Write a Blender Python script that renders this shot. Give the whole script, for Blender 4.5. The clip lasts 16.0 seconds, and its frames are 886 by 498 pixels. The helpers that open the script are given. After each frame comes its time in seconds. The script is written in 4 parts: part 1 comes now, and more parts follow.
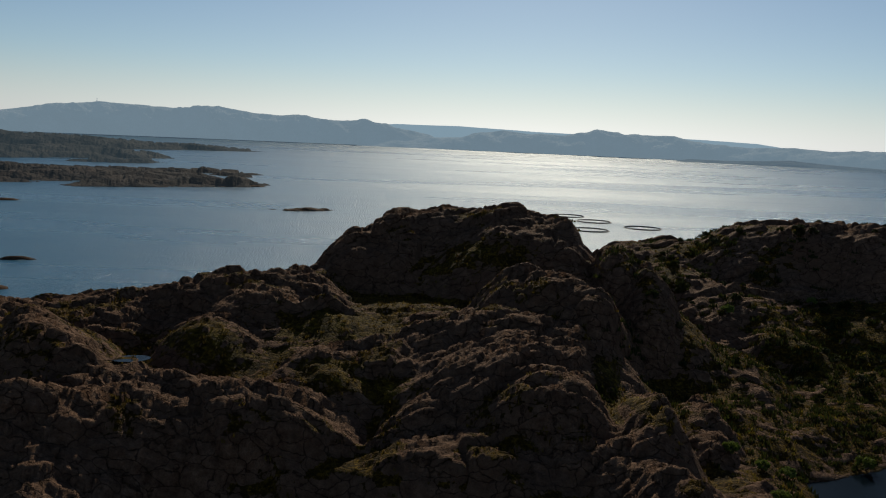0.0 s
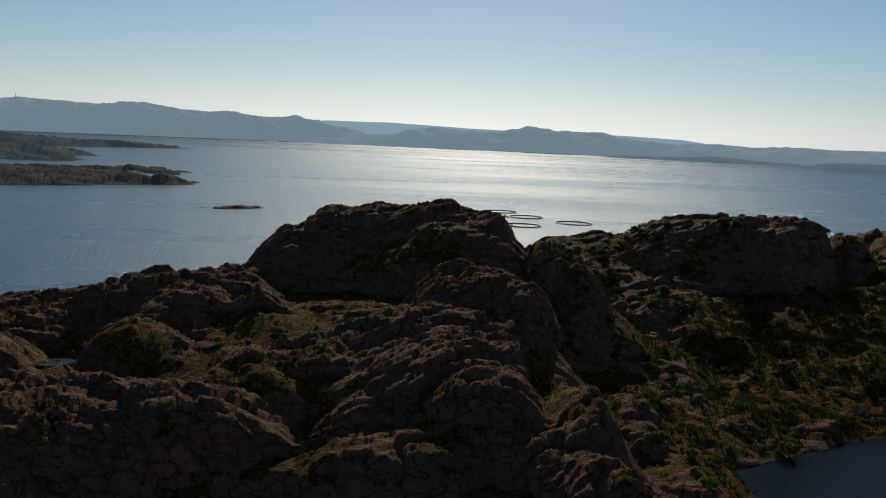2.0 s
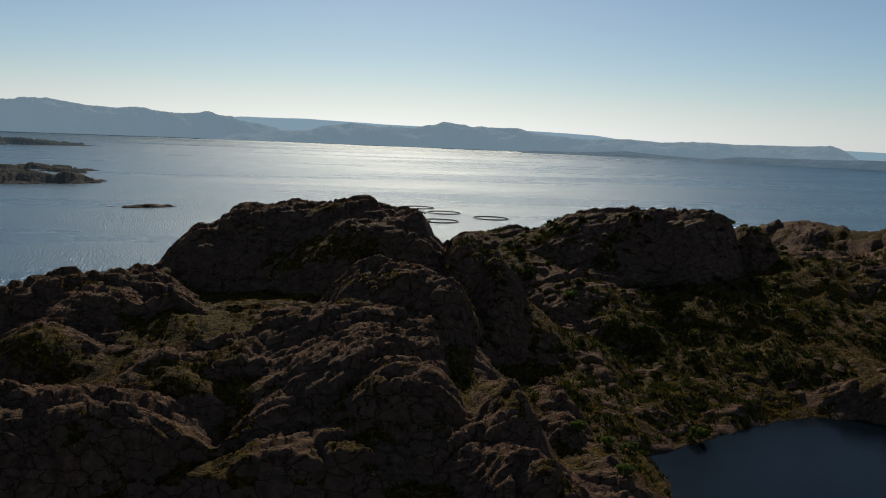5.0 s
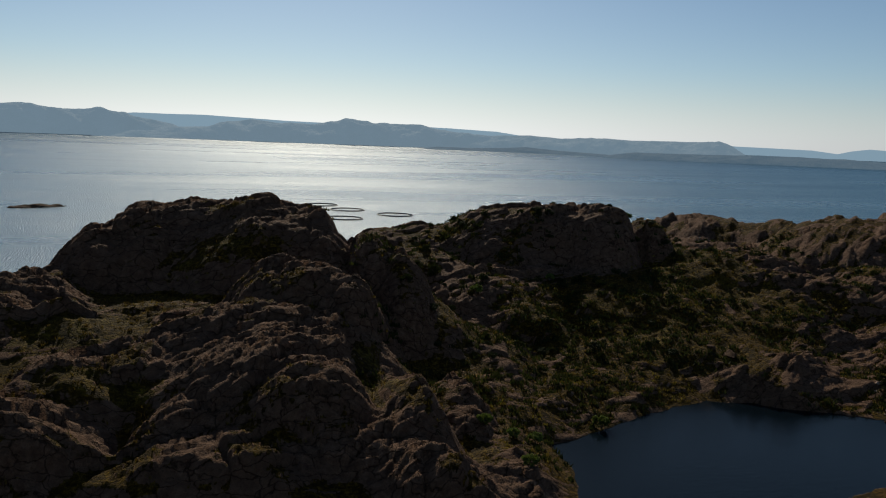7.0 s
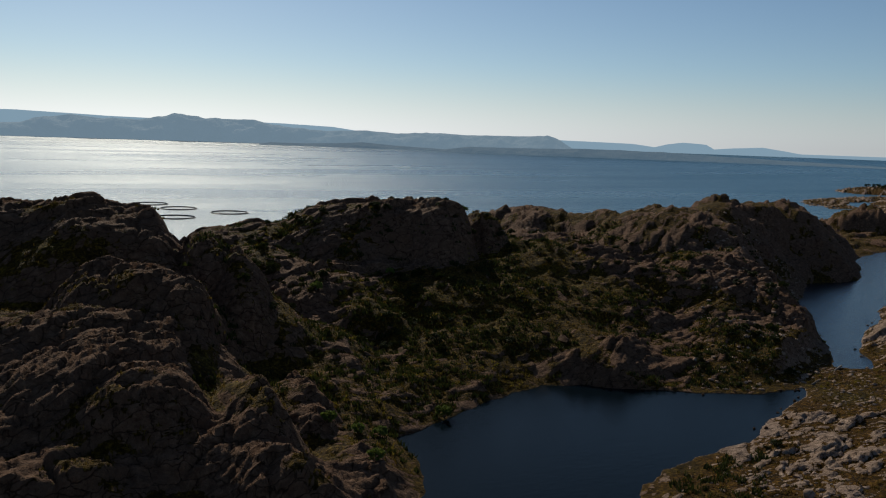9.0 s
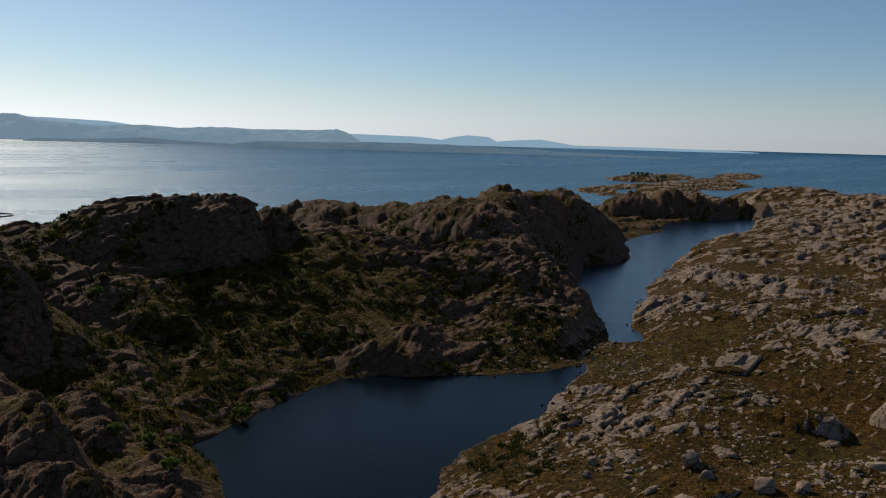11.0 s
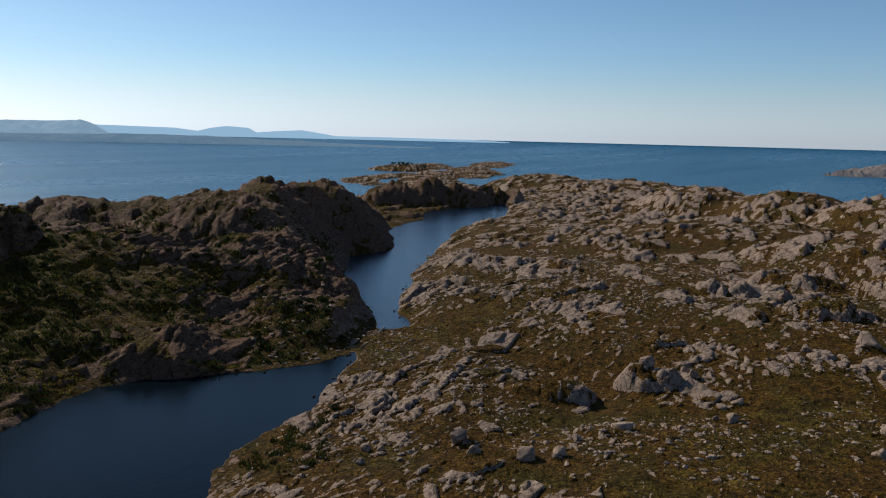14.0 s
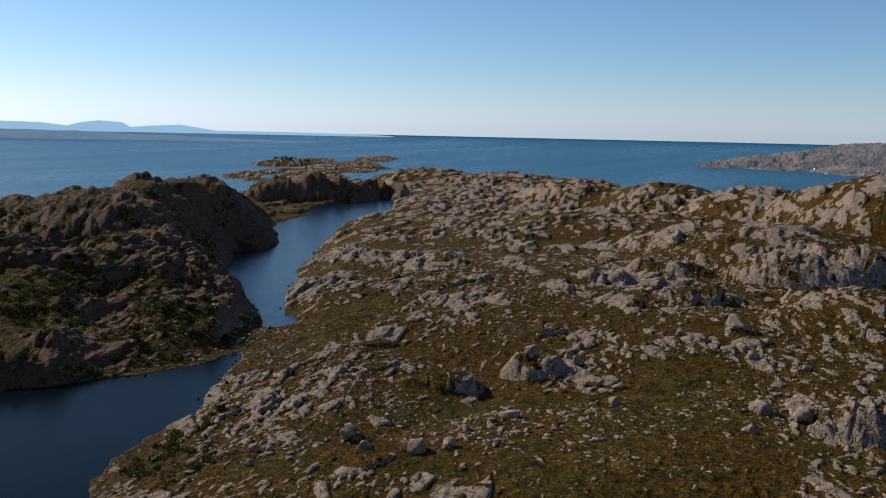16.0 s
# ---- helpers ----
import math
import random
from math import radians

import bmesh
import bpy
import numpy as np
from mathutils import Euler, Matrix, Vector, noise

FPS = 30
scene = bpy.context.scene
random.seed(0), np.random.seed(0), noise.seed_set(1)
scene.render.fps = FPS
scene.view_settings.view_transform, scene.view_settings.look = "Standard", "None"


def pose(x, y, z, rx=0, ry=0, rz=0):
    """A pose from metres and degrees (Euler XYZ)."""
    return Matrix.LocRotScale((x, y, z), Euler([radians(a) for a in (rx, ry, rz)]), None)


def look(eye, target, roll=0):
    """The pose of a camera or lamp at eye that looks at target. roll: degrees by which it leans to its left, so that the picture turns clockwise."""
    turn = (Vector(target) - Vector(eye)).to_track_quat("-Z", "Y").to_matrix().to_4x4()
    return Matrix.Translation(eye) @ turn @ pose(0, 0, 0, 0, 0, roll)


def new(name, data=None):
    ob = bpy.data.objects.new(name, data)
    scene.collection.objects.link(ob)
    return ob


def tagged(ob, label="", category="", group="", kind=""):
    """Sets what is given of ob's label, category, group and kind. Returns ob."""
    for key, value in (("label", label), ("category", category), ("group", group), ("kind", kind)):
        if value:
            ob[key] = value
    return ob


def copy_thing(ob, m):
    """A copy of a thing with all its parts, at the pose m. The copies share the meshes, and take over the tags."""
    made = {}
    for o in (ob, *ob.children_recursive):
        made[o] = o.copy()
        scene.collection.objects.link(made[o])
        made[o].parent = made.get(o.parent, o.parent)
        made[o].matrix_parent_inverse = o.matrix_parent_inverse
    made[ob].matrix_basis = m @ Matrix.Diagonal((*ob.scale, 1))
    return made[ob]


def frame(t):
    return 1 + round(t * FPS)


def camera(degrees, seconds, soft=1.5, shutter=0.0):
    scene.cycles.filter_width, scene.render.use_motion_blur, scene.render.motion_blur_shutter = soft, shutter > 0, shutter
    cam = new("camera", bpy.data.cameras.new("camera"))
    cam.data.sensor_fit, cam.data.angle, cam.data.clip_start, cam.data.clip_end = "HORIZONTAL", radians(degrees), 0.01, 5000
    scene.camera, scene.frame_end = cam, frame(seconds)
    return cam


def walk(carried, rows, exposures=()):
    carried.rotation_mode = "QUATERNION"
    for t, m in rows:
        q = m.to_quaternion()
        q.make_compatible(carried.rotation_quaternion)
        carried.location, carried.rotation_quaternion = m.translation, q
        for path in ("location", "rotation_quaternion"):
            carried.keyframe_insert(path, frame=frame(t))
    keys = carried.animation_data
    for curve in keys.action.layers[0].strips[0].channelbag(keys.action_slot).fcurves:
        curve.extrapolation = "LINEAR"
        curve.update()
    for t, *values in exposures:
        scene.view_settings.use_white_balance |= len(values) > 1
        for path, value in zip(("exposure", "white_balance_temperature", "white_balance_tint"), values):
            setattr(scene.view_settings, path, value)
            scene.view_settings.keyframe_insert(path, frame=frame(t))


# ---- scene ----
cam = camera(54.66, 16.0, soft=1.1)
EYE = Vector((0.0, 0.0, 100.0))
# seconds, yaw to the left, pitch up, roll: the drone hovers and turns to its right
TURNS = [
    (0.0, 0.0, -7.34, 2.5), (0.5, -0.78, -7.35, 2.46), (1.0, -1.85, -7.36, 2.49), (1.5, -3.12, -7.38, 2.48),
    (2.0, -4.46, -7.38, 2.46), (2.5, -5.41, -7.39, 2.42), (3.0, -5.88, -7.44, 2.41), (3.5, -6.33, -7.47, 2.42),
    (6.0, -13.16, -7.4, 2.23), (6.5, -14.67, -7.42, 2.26), (7.0, -16.4, -7.41, 2.19), (7.5, -18.29, -7.41, 2.16),
    (8.0, -20.82, -7.41, 2.12), (8.5, -23.95, -7.37, 2.1), (9.0, -27.19, -7.35, 1.94), (11.5, -44.11, -7.37, 1.52),
    (12.0, -46.89, -7.4, 1.49), (12.5, -49.79, -7.45, 1.45), (13.0, -52.32, -7.47, 1.43), (13.5, -54.18, -7.55, 1.41),
    (14.0, -56.74, -7.57, 1.39), (14.5, -59.18, -7.62, 1.33), (15.0, -60.76, -7.68, 1.33), (15.5, -62.77, -7.75, 1.34),
    (16.0, -64.39, -7.79, 1.24),
]


def heading(yaw, pitch):
    a, b = radians(yaw), radians(pitch)
    return Vector((-math.sin(a) * math.cos(b), math.cos(a) * math.cos(b), math.sin(b)))


walk(cam, [(t, look(EYE, EYE + heading(yaw, pitch) * 50, roll)) for t, yaw, pitch, roll in TURNS],
     [(0.0, -0.5, 6050, 3), (9.0, -0.47, 5850, 3), (12.5, -0.15, 5600, 3), (16.0, 0.14, 5250, 3)])

# ---- light ----
SUN_AZ, SUN_EL = 6.3, 32.0
world = bpy.data.worlds.new("sky")
scene.world = world
world.use_nodes = True
wt = world.node_tree
sky = wt.nodes.new("ShaderNodeTexSky")
sky.sky_type = "NISHITA"
sky.sun_disc = False
sky.sun_elevation, sky.sun_rotation = radians(SUN_EL), radians(SUN_AZ)
sky.altitude, sky.air_density, sky.dust_density, sky.ozone_density = 100.0, 0.75, 0.28, 0.6
coord = wt.nodes.new("ShaderNodeTexCoord")
lift = wt.nodes.new("ShaderNodeVectorMath")
lift.operation = "MAXIMUM"
lift.inputs[1].default_value = (-2.0, -2.0, 0.002)
wt.links.new(coord.outputs["Generated"], lift.inputs[0])
wt.links.new(lift.outputs[0], sky.inputs["Vector"])
# low haze over the sea takes the colour out of the sky towards the horizon, all round
grey = wt.nodes.new("ShaderNodeRGBToBW")
wt.links.new(sky.outputs[0], grey.inputs[0])
haze = wt.nodes.new("ShaderNodeMix")
haze.data_type, haze.blend_type = "RGBA", "MULTIPLY"
haze.inputs[0].default_value = 1.0
haze.inputs[7].default_value = (1.05, 1.0, 1.02, 1)
wt.links.new(grey.outputs[0], haze.inputs[6])
high = wt.nodes.new("ShaderNodeSeparateXYZ")
wt.links.new(coord.outputs["Generated"], high.inputs[0])
band = wt.nodes.new("ShaderNodeMapRange")
band.interpolation_type = "SMOOTHSTEP"
for key, value in (("From Min", -0.01), ("From Max", 0.09), ("To Min", 0.8), ("To Max", 0.0)):
    band.inputs[key].default_value = value
wt.links.new(high.outputs["Z"], band.inputs["Value"])
veil = wt.nodes.new("ShaderNodeMix")
veil.data_type = "RGBA"
wt.links.new(band.outputs[0], veil.inputs[0])
wt.links.new(sky.outputs[0], veil.inputs[6])
wt.links.new(haze.outputs[2], veil.inputs[7])
wt.links.new(veil.outputs[2], wt.nodes["Background"].inputs[0])
wt.nodes["Background"].inputs[1].default_value = 0.080
sun = new("sun", bpy.data.lights.new("sun", "SUN"))
sun.data.energy, sun.data.angle, sun.data.color = 5.0, radians(0.53), (1.0, 0.85, 0.66)
sun.matrix_world = look((0, 0, 300), Vector((0, 0, 300)) - heading(-SUN_AZ, SUN_EL))


# ---- materials ----
class Nodes:
    """A short way to write a node material."""

    def __init__(self, name):
        self.mat = bpy.data.materials.new(name)
        self.mat.use_nodes = True
        self.tree = self.mat.node_tree
        self.bsdf = self.tree.nodes["Principled BSDF"]
        self.out = self.tree.nodes["Material Output"]

    def add(self, kind, links=None, **values):
        n = self.tree.nodes.new("ShaderNode" + kind)
        if "operation" in values:
            n.operation = values["operation"]
        if "feature" in values:
            n.feature = values["feature"]
        if "attribute_name" in values:
            n.attribute_name = values["attribute_name"]
        if "data_type" in values:
            n.data_type, n.blend_type = values["data_type"], values["blend_type"]
        for key, value in (links or {}).items():
            if isinstance(value, bpy.types.NodeSocket):
                self.tree.links.new(value, n.inputs[key])
            else:
                n.inputs[key].default_value = value
        return n

    def place(self, scale=1.0, stretch=(1, 1, 1), turn=0.0):
        geo = self.add("NewGeometry")
        m = self.add("Mapping", {"Vector": geo.outputs["Position"], "Scale": [scale * s for s in stretch], "Rotation": (0, 0, turn)})
        return m.outputs[0]

    def noise(self, at, scale, detail=4.0, rough=0.55):
        return self.add("TexNoise", {"Vector": at, "Scale": scale, "Detail": detail, "Roughness": rough}).outputs["Fac"]

    def ramp(self, fac, stops):
        n = self.add("ValToRGB", {"Fac": fac})
        el = n.color_ramp.elements
        while len(el) < len(stops):
            el.new(0.5)
        for e, (p, c) in zip(el, stops):
            e.position, e.color = p, (*c, 1) if not isinstance(c, float) else (c, c, c, 1)
        return n.outputs[0]

    def mix(self, fac, a, b, blend="MIX"):
        n = self.add("Mix", data_type="RGBA", blend_type=blend)
        for sock, value in ((n.inputs[0], fac), (n.inputs[6], a), (n.inputs[7], b)):
            if isinstance(value, bpy.types.NodeSocket):
                self.tree.links.new(value, sock)
            else:
                sock.default_value = value if isinstance(value, float) else (*value, 1)
        return n.outputs[2]

    def math(self, op, a, b=0.0, c=0.0):
        return self.add("Math", {0: a, 1: b, 2: c}, operation=op).outputs[0]

    def bump(self, height, strength, distance, under=None):
        links = {"Height": height, "Strength": strength, "Distance": distance}
        if under:
            links["Normal"] = under
        return self.add("Bump", links).outputs[0]

    def done(self, colour, rough, normal=None):
        for key, value in (("Base Color", colour), ("Roughness", rough), ("Normal", normal)):
            if isinstance(value, bpy.types.NodeSocket):
                self.tree.links.new(value, self.bsdf.inputs[key])
            elif value is not None:
                self.bsdf.inputs[key].default_value = (*value, 1) if isinstance(value, tuple) else value
        return self.mat


def rock_colours(m, at):
    big = m.noise(at, 0.05, 3)
    mid = m.noise(at, 0.45, 5, 0.65)
    fine = m.noise(at, 3.0, 4, 0.7)
    base = m.ramp(mid, [(0.3, (0.13, 0.085, 0.059)), (0.5, (0.27, 0.188, 0.137)), (0.7, (0.44, 0.325, 0.248))])
    base = m.mix(m.ramp(big, [(0.4, 0.0), (0.65, 0.6)]), base, (0.24, 0.172, 0.130))
    base = m.mix(m.ramp(fine, [(0.52, 0.0), (0.7, 0.55)]), base, (0.06, 0.042, 0.032))
    # joints that run along and across the slabs
    bent = m.add("VectorMath", {0: m.place(1.0, (0.38, 1.0, 0.7), -0.3), 1: m.add("VectorMath", {0: m.add("TexNoise", {"Vector": at, "Scale": 0.35, "Detail": 3.0}).outputs["Color"], "Scale": 1.6}, operation="SCALE").outputs[0]}, operation="ADD").outputs[0]
    gap = m.add("TexVoronoi", {"Vector": bent, "Scale": 0.36}, feature="DISTANCE_TO_EDGE").outputs["Distance"]
    gap = m.ramp(gap, [(0.0, 1.0), (0.040, 0.0)])
    return m.mix(m.math("MULTIPLY", gap, 0.7), base, (0.022, 0.016, 0.010)), m.math("MULTIPLY_ADD", gap, -0.55, mid), fine


def ground_material():
    m = Nodes("rock_and_heath")
    at = m.place()
    rock, mid, fine = rock_colours(m, at)
    tufts = m.noise(at, 0.9, 5, 0.7)
    broad = m.noise(at, 0.035, 3)
    heath = m.ramp(tufts, [(0.3, (0.012, 0.0052, 0.0011)), (0.5, (0.062, 0.030, 0.0038)), (0.68, (0.185, 0.098, 0.012))])
    green = m.ramp(tufts, [(0.3, (0.012, 0.008, 0.0015)), (0.55, (0.056, 0.040, 0.005)), (0.75, (0.18, 0.138, 0.017))])
    heath = m.mix(m.ramp(broad, [(0.50, 0.0), (0.66, 0.8)]), heath, green)
    lichen_shade = m.add("Attribute", attribute_name="lichen_shade").outputs["Fac"]
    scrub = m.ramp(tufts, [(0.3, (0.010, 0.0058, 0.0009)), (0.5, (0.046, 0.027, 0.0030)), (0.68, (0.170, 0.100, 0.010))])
    heath = m.mix(m.math("MULTIPLY", lichen_shade, 0.8), heath, scrub)
    sward = m.add("Attribute", attribute_name="sward").outputs["Fac"]
    grass = m.ramp(tufts, [(0.3, (0.022, 0.014, 0.002)), (0.5, (0.095, 0.066, 0.008)), (0.7, (0.23, 0.165, 0.018))])
    heath = m.mix(m.math("MULTIPLY", sward, m.ramp(m.noise(at, 0.11, 5, 0.65), [(0.46, 0.0), (0.64, 0.7)])), heath, grass)
    clump = m.ramp(m.noise(at, 0.23, 6, 0.7), [(0.50, 0.0), (0.60, 0.65)])
    heath = m.mix(clump, heath, (0.013, 0.009, 0.0025))
    mask = m.add("Attribute", attribute_name="rock").outputs["Fac"]
    edge = m.math("ADD", mask, m.math("MULTIPLY_ADD", fine, 0.5, -0.25))
    edge = m.math("ADD", edge, m.math("MULTIPLY_ADD", mid, 0.7, -0.35))
    patches = m.noise(m.place(1.0, (1.0, 0.55, 1.0), 0.3), 0.17, 5, 0.65)
    edge = m.math("ADD", edge, m.math("MULTIPLY_ADD", patches, 1.1, -0.56))
    is_rock = m.ramp(edge, [(0.47, 0.0), (0.53, 1.0)])
    # darkens the west rock: browner lichen tone, plus shade put into the colour
    rock = m.mix(m.math('MULTIPLY', lichen_shade, 0.9), rock, m.mix(1.0, rock, (0.42, 0.315, 0.24), 'MULTIPLY'))
    colour = m.mix(is_rock, heath, rock)
    n = m.bump(mid, 0.8, 0.9)
    n = m.bump(tufts, 0.9, 0.6, n)
    n = m.bump(fine, 0.6, 0.2, n)
    m.bsdf.inputs['Specular IOR Level'].default_value = 0.05
    return m.done(colour, 0.85, n)


def water_material(name, colour, rough, waves, strength, streaks=0.0, gloss=0.36):
    m = Nodes(name)
    at = m.place(1.0, (0.55, 1.0, 1.0), 0.15)
    n = m.bump(m.noise(at, waves, 6, 0.7), strength, 1.0)
    n = m.bump(m.noise(at, waves * 0.12, 5, 0.65), strength, 0.4, n)
    r = rough
    if streaks:
        # gusts roughen the water in long bands; wavelets stand out one by one
        gust = m.noise(m.place(1.0, (0.16, 1.0, 1.0), 0.1), 0.004, 4, 0.6)
        wavelet = m.noise(m.place(1.0, (0.75, 0.10, 1.0), 0.0), 1.0, 2, 0.6)
        n = m.bump(wavelet, 1.0, 0.75, n)
        r = m.add("MapRange", {"Value": gust, "From Min": 0.3, "From Max": 0.7, "To Min": rough - streaks, "To Max": rough + streaks}).outputs[0]
    m.bsdf.inputs["IOR"].default_value = 1.33
    m.bsdf.inputs["Specular IOR Level"].default_value = gloss
    return m.done(colour, r, n)


def haze_glow_material(name, ground, haze, amount):
    """Backdrop of far land; haze from miles of bright air is emitted as glow."""
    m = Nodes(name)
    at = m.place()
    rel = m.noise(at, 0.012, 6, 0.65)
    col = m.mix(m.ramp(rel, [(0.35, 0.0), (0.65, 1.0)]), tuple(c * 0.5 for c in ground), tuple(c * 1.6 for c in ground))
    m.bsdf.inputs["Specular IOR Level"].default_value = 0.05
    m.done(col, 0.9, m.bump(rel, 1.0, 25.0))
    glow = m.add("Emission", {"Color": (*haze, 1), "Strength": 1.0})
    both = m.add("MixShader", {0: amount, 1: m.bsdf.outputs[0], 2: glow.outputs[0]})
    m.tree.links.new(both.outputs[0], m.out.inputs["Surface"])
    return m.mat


GROUND = ground_material()
SEA = water_material("sea_water", (0.014, 0.074, 0.132), 0.29, 0.35, 0.30, 0.05, 0.25)
LAKE = water_material("lake_water", (0.003, 0.006, 0.009), 0.12, 0.6, 0.10, 0.0, 0.09)
WINDY_LAKE = water_material("windy_lake_water", (0.004, 0.012, 0.026), 0.16, 0.6, 0.16, 0.0, 0.30)


def rock_material(name="granite", tint=(1.0, 1.0, 1.0)):
    m = Nodes(name)
    rock, mid, fine = rock_colours(m, m.place())
    rock = m.mix(1.0, rock, tint, "MULTIPLY")
    m.bsdf.inputs["Specular IOR Level"].default_value = 0.05
    return m.done(rock, 0.85, m.bump(fine, 0.5, 0.1, m.bump(mid, 0.6, 0.4)))


ROCK = rock_material()
# granite darkened to match the shade-toned west rock; the skerries share it
DARK_GRANITE = rock_material("dark_granite", (0.28, 0.22, 0.17))


# ---- noise on plan coordinates ----
def hashed(i, j, seed):
    n = (i.astype(np.int64) * 374761393 + j.astype(np.int64) * 668265263 + seed * 1442695041) & 0x7FFFFFFF
    n = ((n ^ (n >> 13)) * 1274126177) & 0x7FFFFFFF
    return ((n ^ (n >> 16)) & 0xFFFF) / 65535.0


def value_noise(x, y, size, seed):
    u, v = x / size, y / size
    i, j = np.floor(u), np.floor(v)
    a, b = u - i, v - j
    a, b = a * a * (3 - 2 * a), b * b * (3 - 2 * b)
    h = [hashed(i + p, j + q, seed) for p, q in ((0, 0), (1, 0), (0, 1), (1, 1))]
    return (h[0] * (1 - a) + h[1] * a) * (1 - b) + (h[2] * (1 - a) + h[3] * a) * b


def fractal(x, y, size, seed, octaves=4):
    total, amp, norm = 0.0, 1.0, 0.0
    for k in range(octaves):
        total = total + amp * value_noise(x, y, size / 2**k, seed + k)
        norm += amp
        amp *= 0.5
    return total / norm


def blocks(x, y, size, seed, stretch=1.6, strike=0.3):
    """Jointed rock slabs: height of the tilted block (about -0.5 to 0.5), width to the nearest joint, and the block's own random number."""
    c, s = math.cos(strike), math.sin(strike)
    u, v = (x * c + y * s) / (size * stretch), (-x * s + y * c) / size
    u, v = u + 0.45 * (value_noise(x, y, size, seed + 50) - 0.5), v + 0.45 * (value_noise(x, y, size, seed + 51) - 0.5)
    i, j = np.floor(u), np.floor(v)
    f1, f2, own, tu, tv = np.full(x.shape, 9.0), np.full(x.shape, 9.0), np.zeros(x.shape), np.zeros(x.shape), np.zeros(x.shape)
    for p in (-1, 0, 1):
        for q in (-1, 0, 1):
            du = u - i - p - hashed(i + p, j + q, seed)
            dv = v - j - q - hashed(i + p, j + q, seed + 7)
            d = np.maximum(np.abs(du) + 0.35 * np.abs(dv), np.abs(dv) + 0.35 * np.abs(du))
            near = d < f1
            f2 = np.where(near, f1, np.minimum(f2, d))
            f1 = np.where(near, d, f1)
            own = np.where(near, hashed(i + p, j + q, seed + 13), own)
            tu, tv = np.where(near, du, tu), np.where(near, dv, tv)
    joint = np.clip((f2 - f1) / 0.15, 0, 1)
    round_off = 1 - (1 - joint) ** 3
    lean_ = (own * 7.3 % 1.0) - 0.5
    high = 0.5 * (own - 0.5) - 0.6 * tv + lean_ * tu * 0.8 - 0.2 * f1 * f1
    return high - 0.45 * (1 - round_off), joint, own


def smooth_max(a, b, k):
    h = np.clip(0.5 + 0.5 * (a - b) / k, 0, 1)
    return b + (a - b) * h + k * h * (1 - h)


def inside(x, y, ring):
    """Signed distance to a closed shoreline: below zero on the water."""
    d2, odd = np.full(x.shape, 1e12), np.zeros(x.shape, bool)
    for (ax, ay), (bx, by) in zip(ring, ring[1:] + ring[:1]):
        ex, ey = bx - ax, by - ay
        t = np.clip(((x - ax) * ex + (y - ay) * ey) / (ex * ex + ey * ey), 0, 1)
        d2 = np.minimum(d2, (x - ax - t * ex) ** 2 + (y - ay - t * ey) ** 2)
        cross = (ay > y) != (by > y)
        odd ^= cross & (x < (bx - ax) * (y - ay) / (by - ay + 1e-9) + ax)
    return np.sqrt(d2) * np.where(odd, -1, 1)


# ---- the island: broad swells, then its rock domes (x, y, top, half across, half along, bearing, drop, steepness) ----
BROAD = [
    (-20, 275, 46, 150, 85, 0, 34, 2.5), (-130, 235, 38, 110, 75, -25, 34, 2.5), (0, 185, 26, 100, 50, 0, 24, 2.5),
    (230, 440, 30, 200, 170, 30, 32, 4), (430, 400, 28, 130, 130, 45, 32, 4), (620, 40, 22, 560, 430, 90, 40, 6),
    (1150, 440, 12, 300, 620, 62, 30, 5), (80, -20, 18, 300, 260, 0, 40, 6), (-60, -250, 20, 400, 300, 0, 40, 4),
    (780, 660, 14, 120, 330, 52, 25, 4),
]
CRAGS = [
    (9, 326, 70.0, 44.1, 26, 2, 26, 4.0),
    (-26, 315, 63.1, 22.9, 26, -5, 24, 2.6),
    (25, 321, 74.1, 17.0, 18, 4, 5, 2.0),
    (39, 316, 72.2, 10.5, 16, 7, 10, 3.0),
    (3, 326, 71.8, 10.7, 14, 1, 4, 2.0),
    (-11, 322, 70.1, 14.9, 16, -2, 6, 2.2),
    (-37, 304, 53.3, 16.1, 20, -7, 16, 2.2),
    (59, 296, 62.7, 11.9, 18, 11, 18, 3.0),
    (67, 288, 59.4, 13.7, 22, 13, 16, 2.0),
    (30, 264, 59.1, 26.3, 20, 6, 16, 2.2),
    (44, 254, 55.8, 10.2, 14, 10, 16, 2.6),
]
CRAGS += [
    (13, 244, 48.9, 53.1, 48, 3, 22, 2.0),
    (20, 245, 50.0, 19.5, 9, 5, 4, 2.0),
]
SPURS = [
    (75, 192, 23.0, 14.9, 20, 21, 10, 2.0),
    (82, 183, 21.1, 9.2, 14, 24, 10, 2.0),
    (58, 243, 22.7, 19.8, 24, 14, 14, 2.0),
    (35, 202, 27.8, 16.2, 20, 10, 10, 2.0),
    (74, 226, 30.8, 12.6, 20, 18, 10, 2.0),
    (13, 222, 42.8, 32.2, 26, 3, 14, 2.0),
    (26, 208, 44.6, 18.0, 20, 7, 14, 2.2),
    (-12, 232, 42.2, 21.4, 20, -3, 10, 2.0),
    (41, 186, 31.5, 23.8, 14, 12, 9, 2.0),
    (54, 174, 30.7, 13.2, 12, 17, 9, 2.0),
    (58, 187, 26.6, 16.8, 14, 17, 10, 2.0),
]
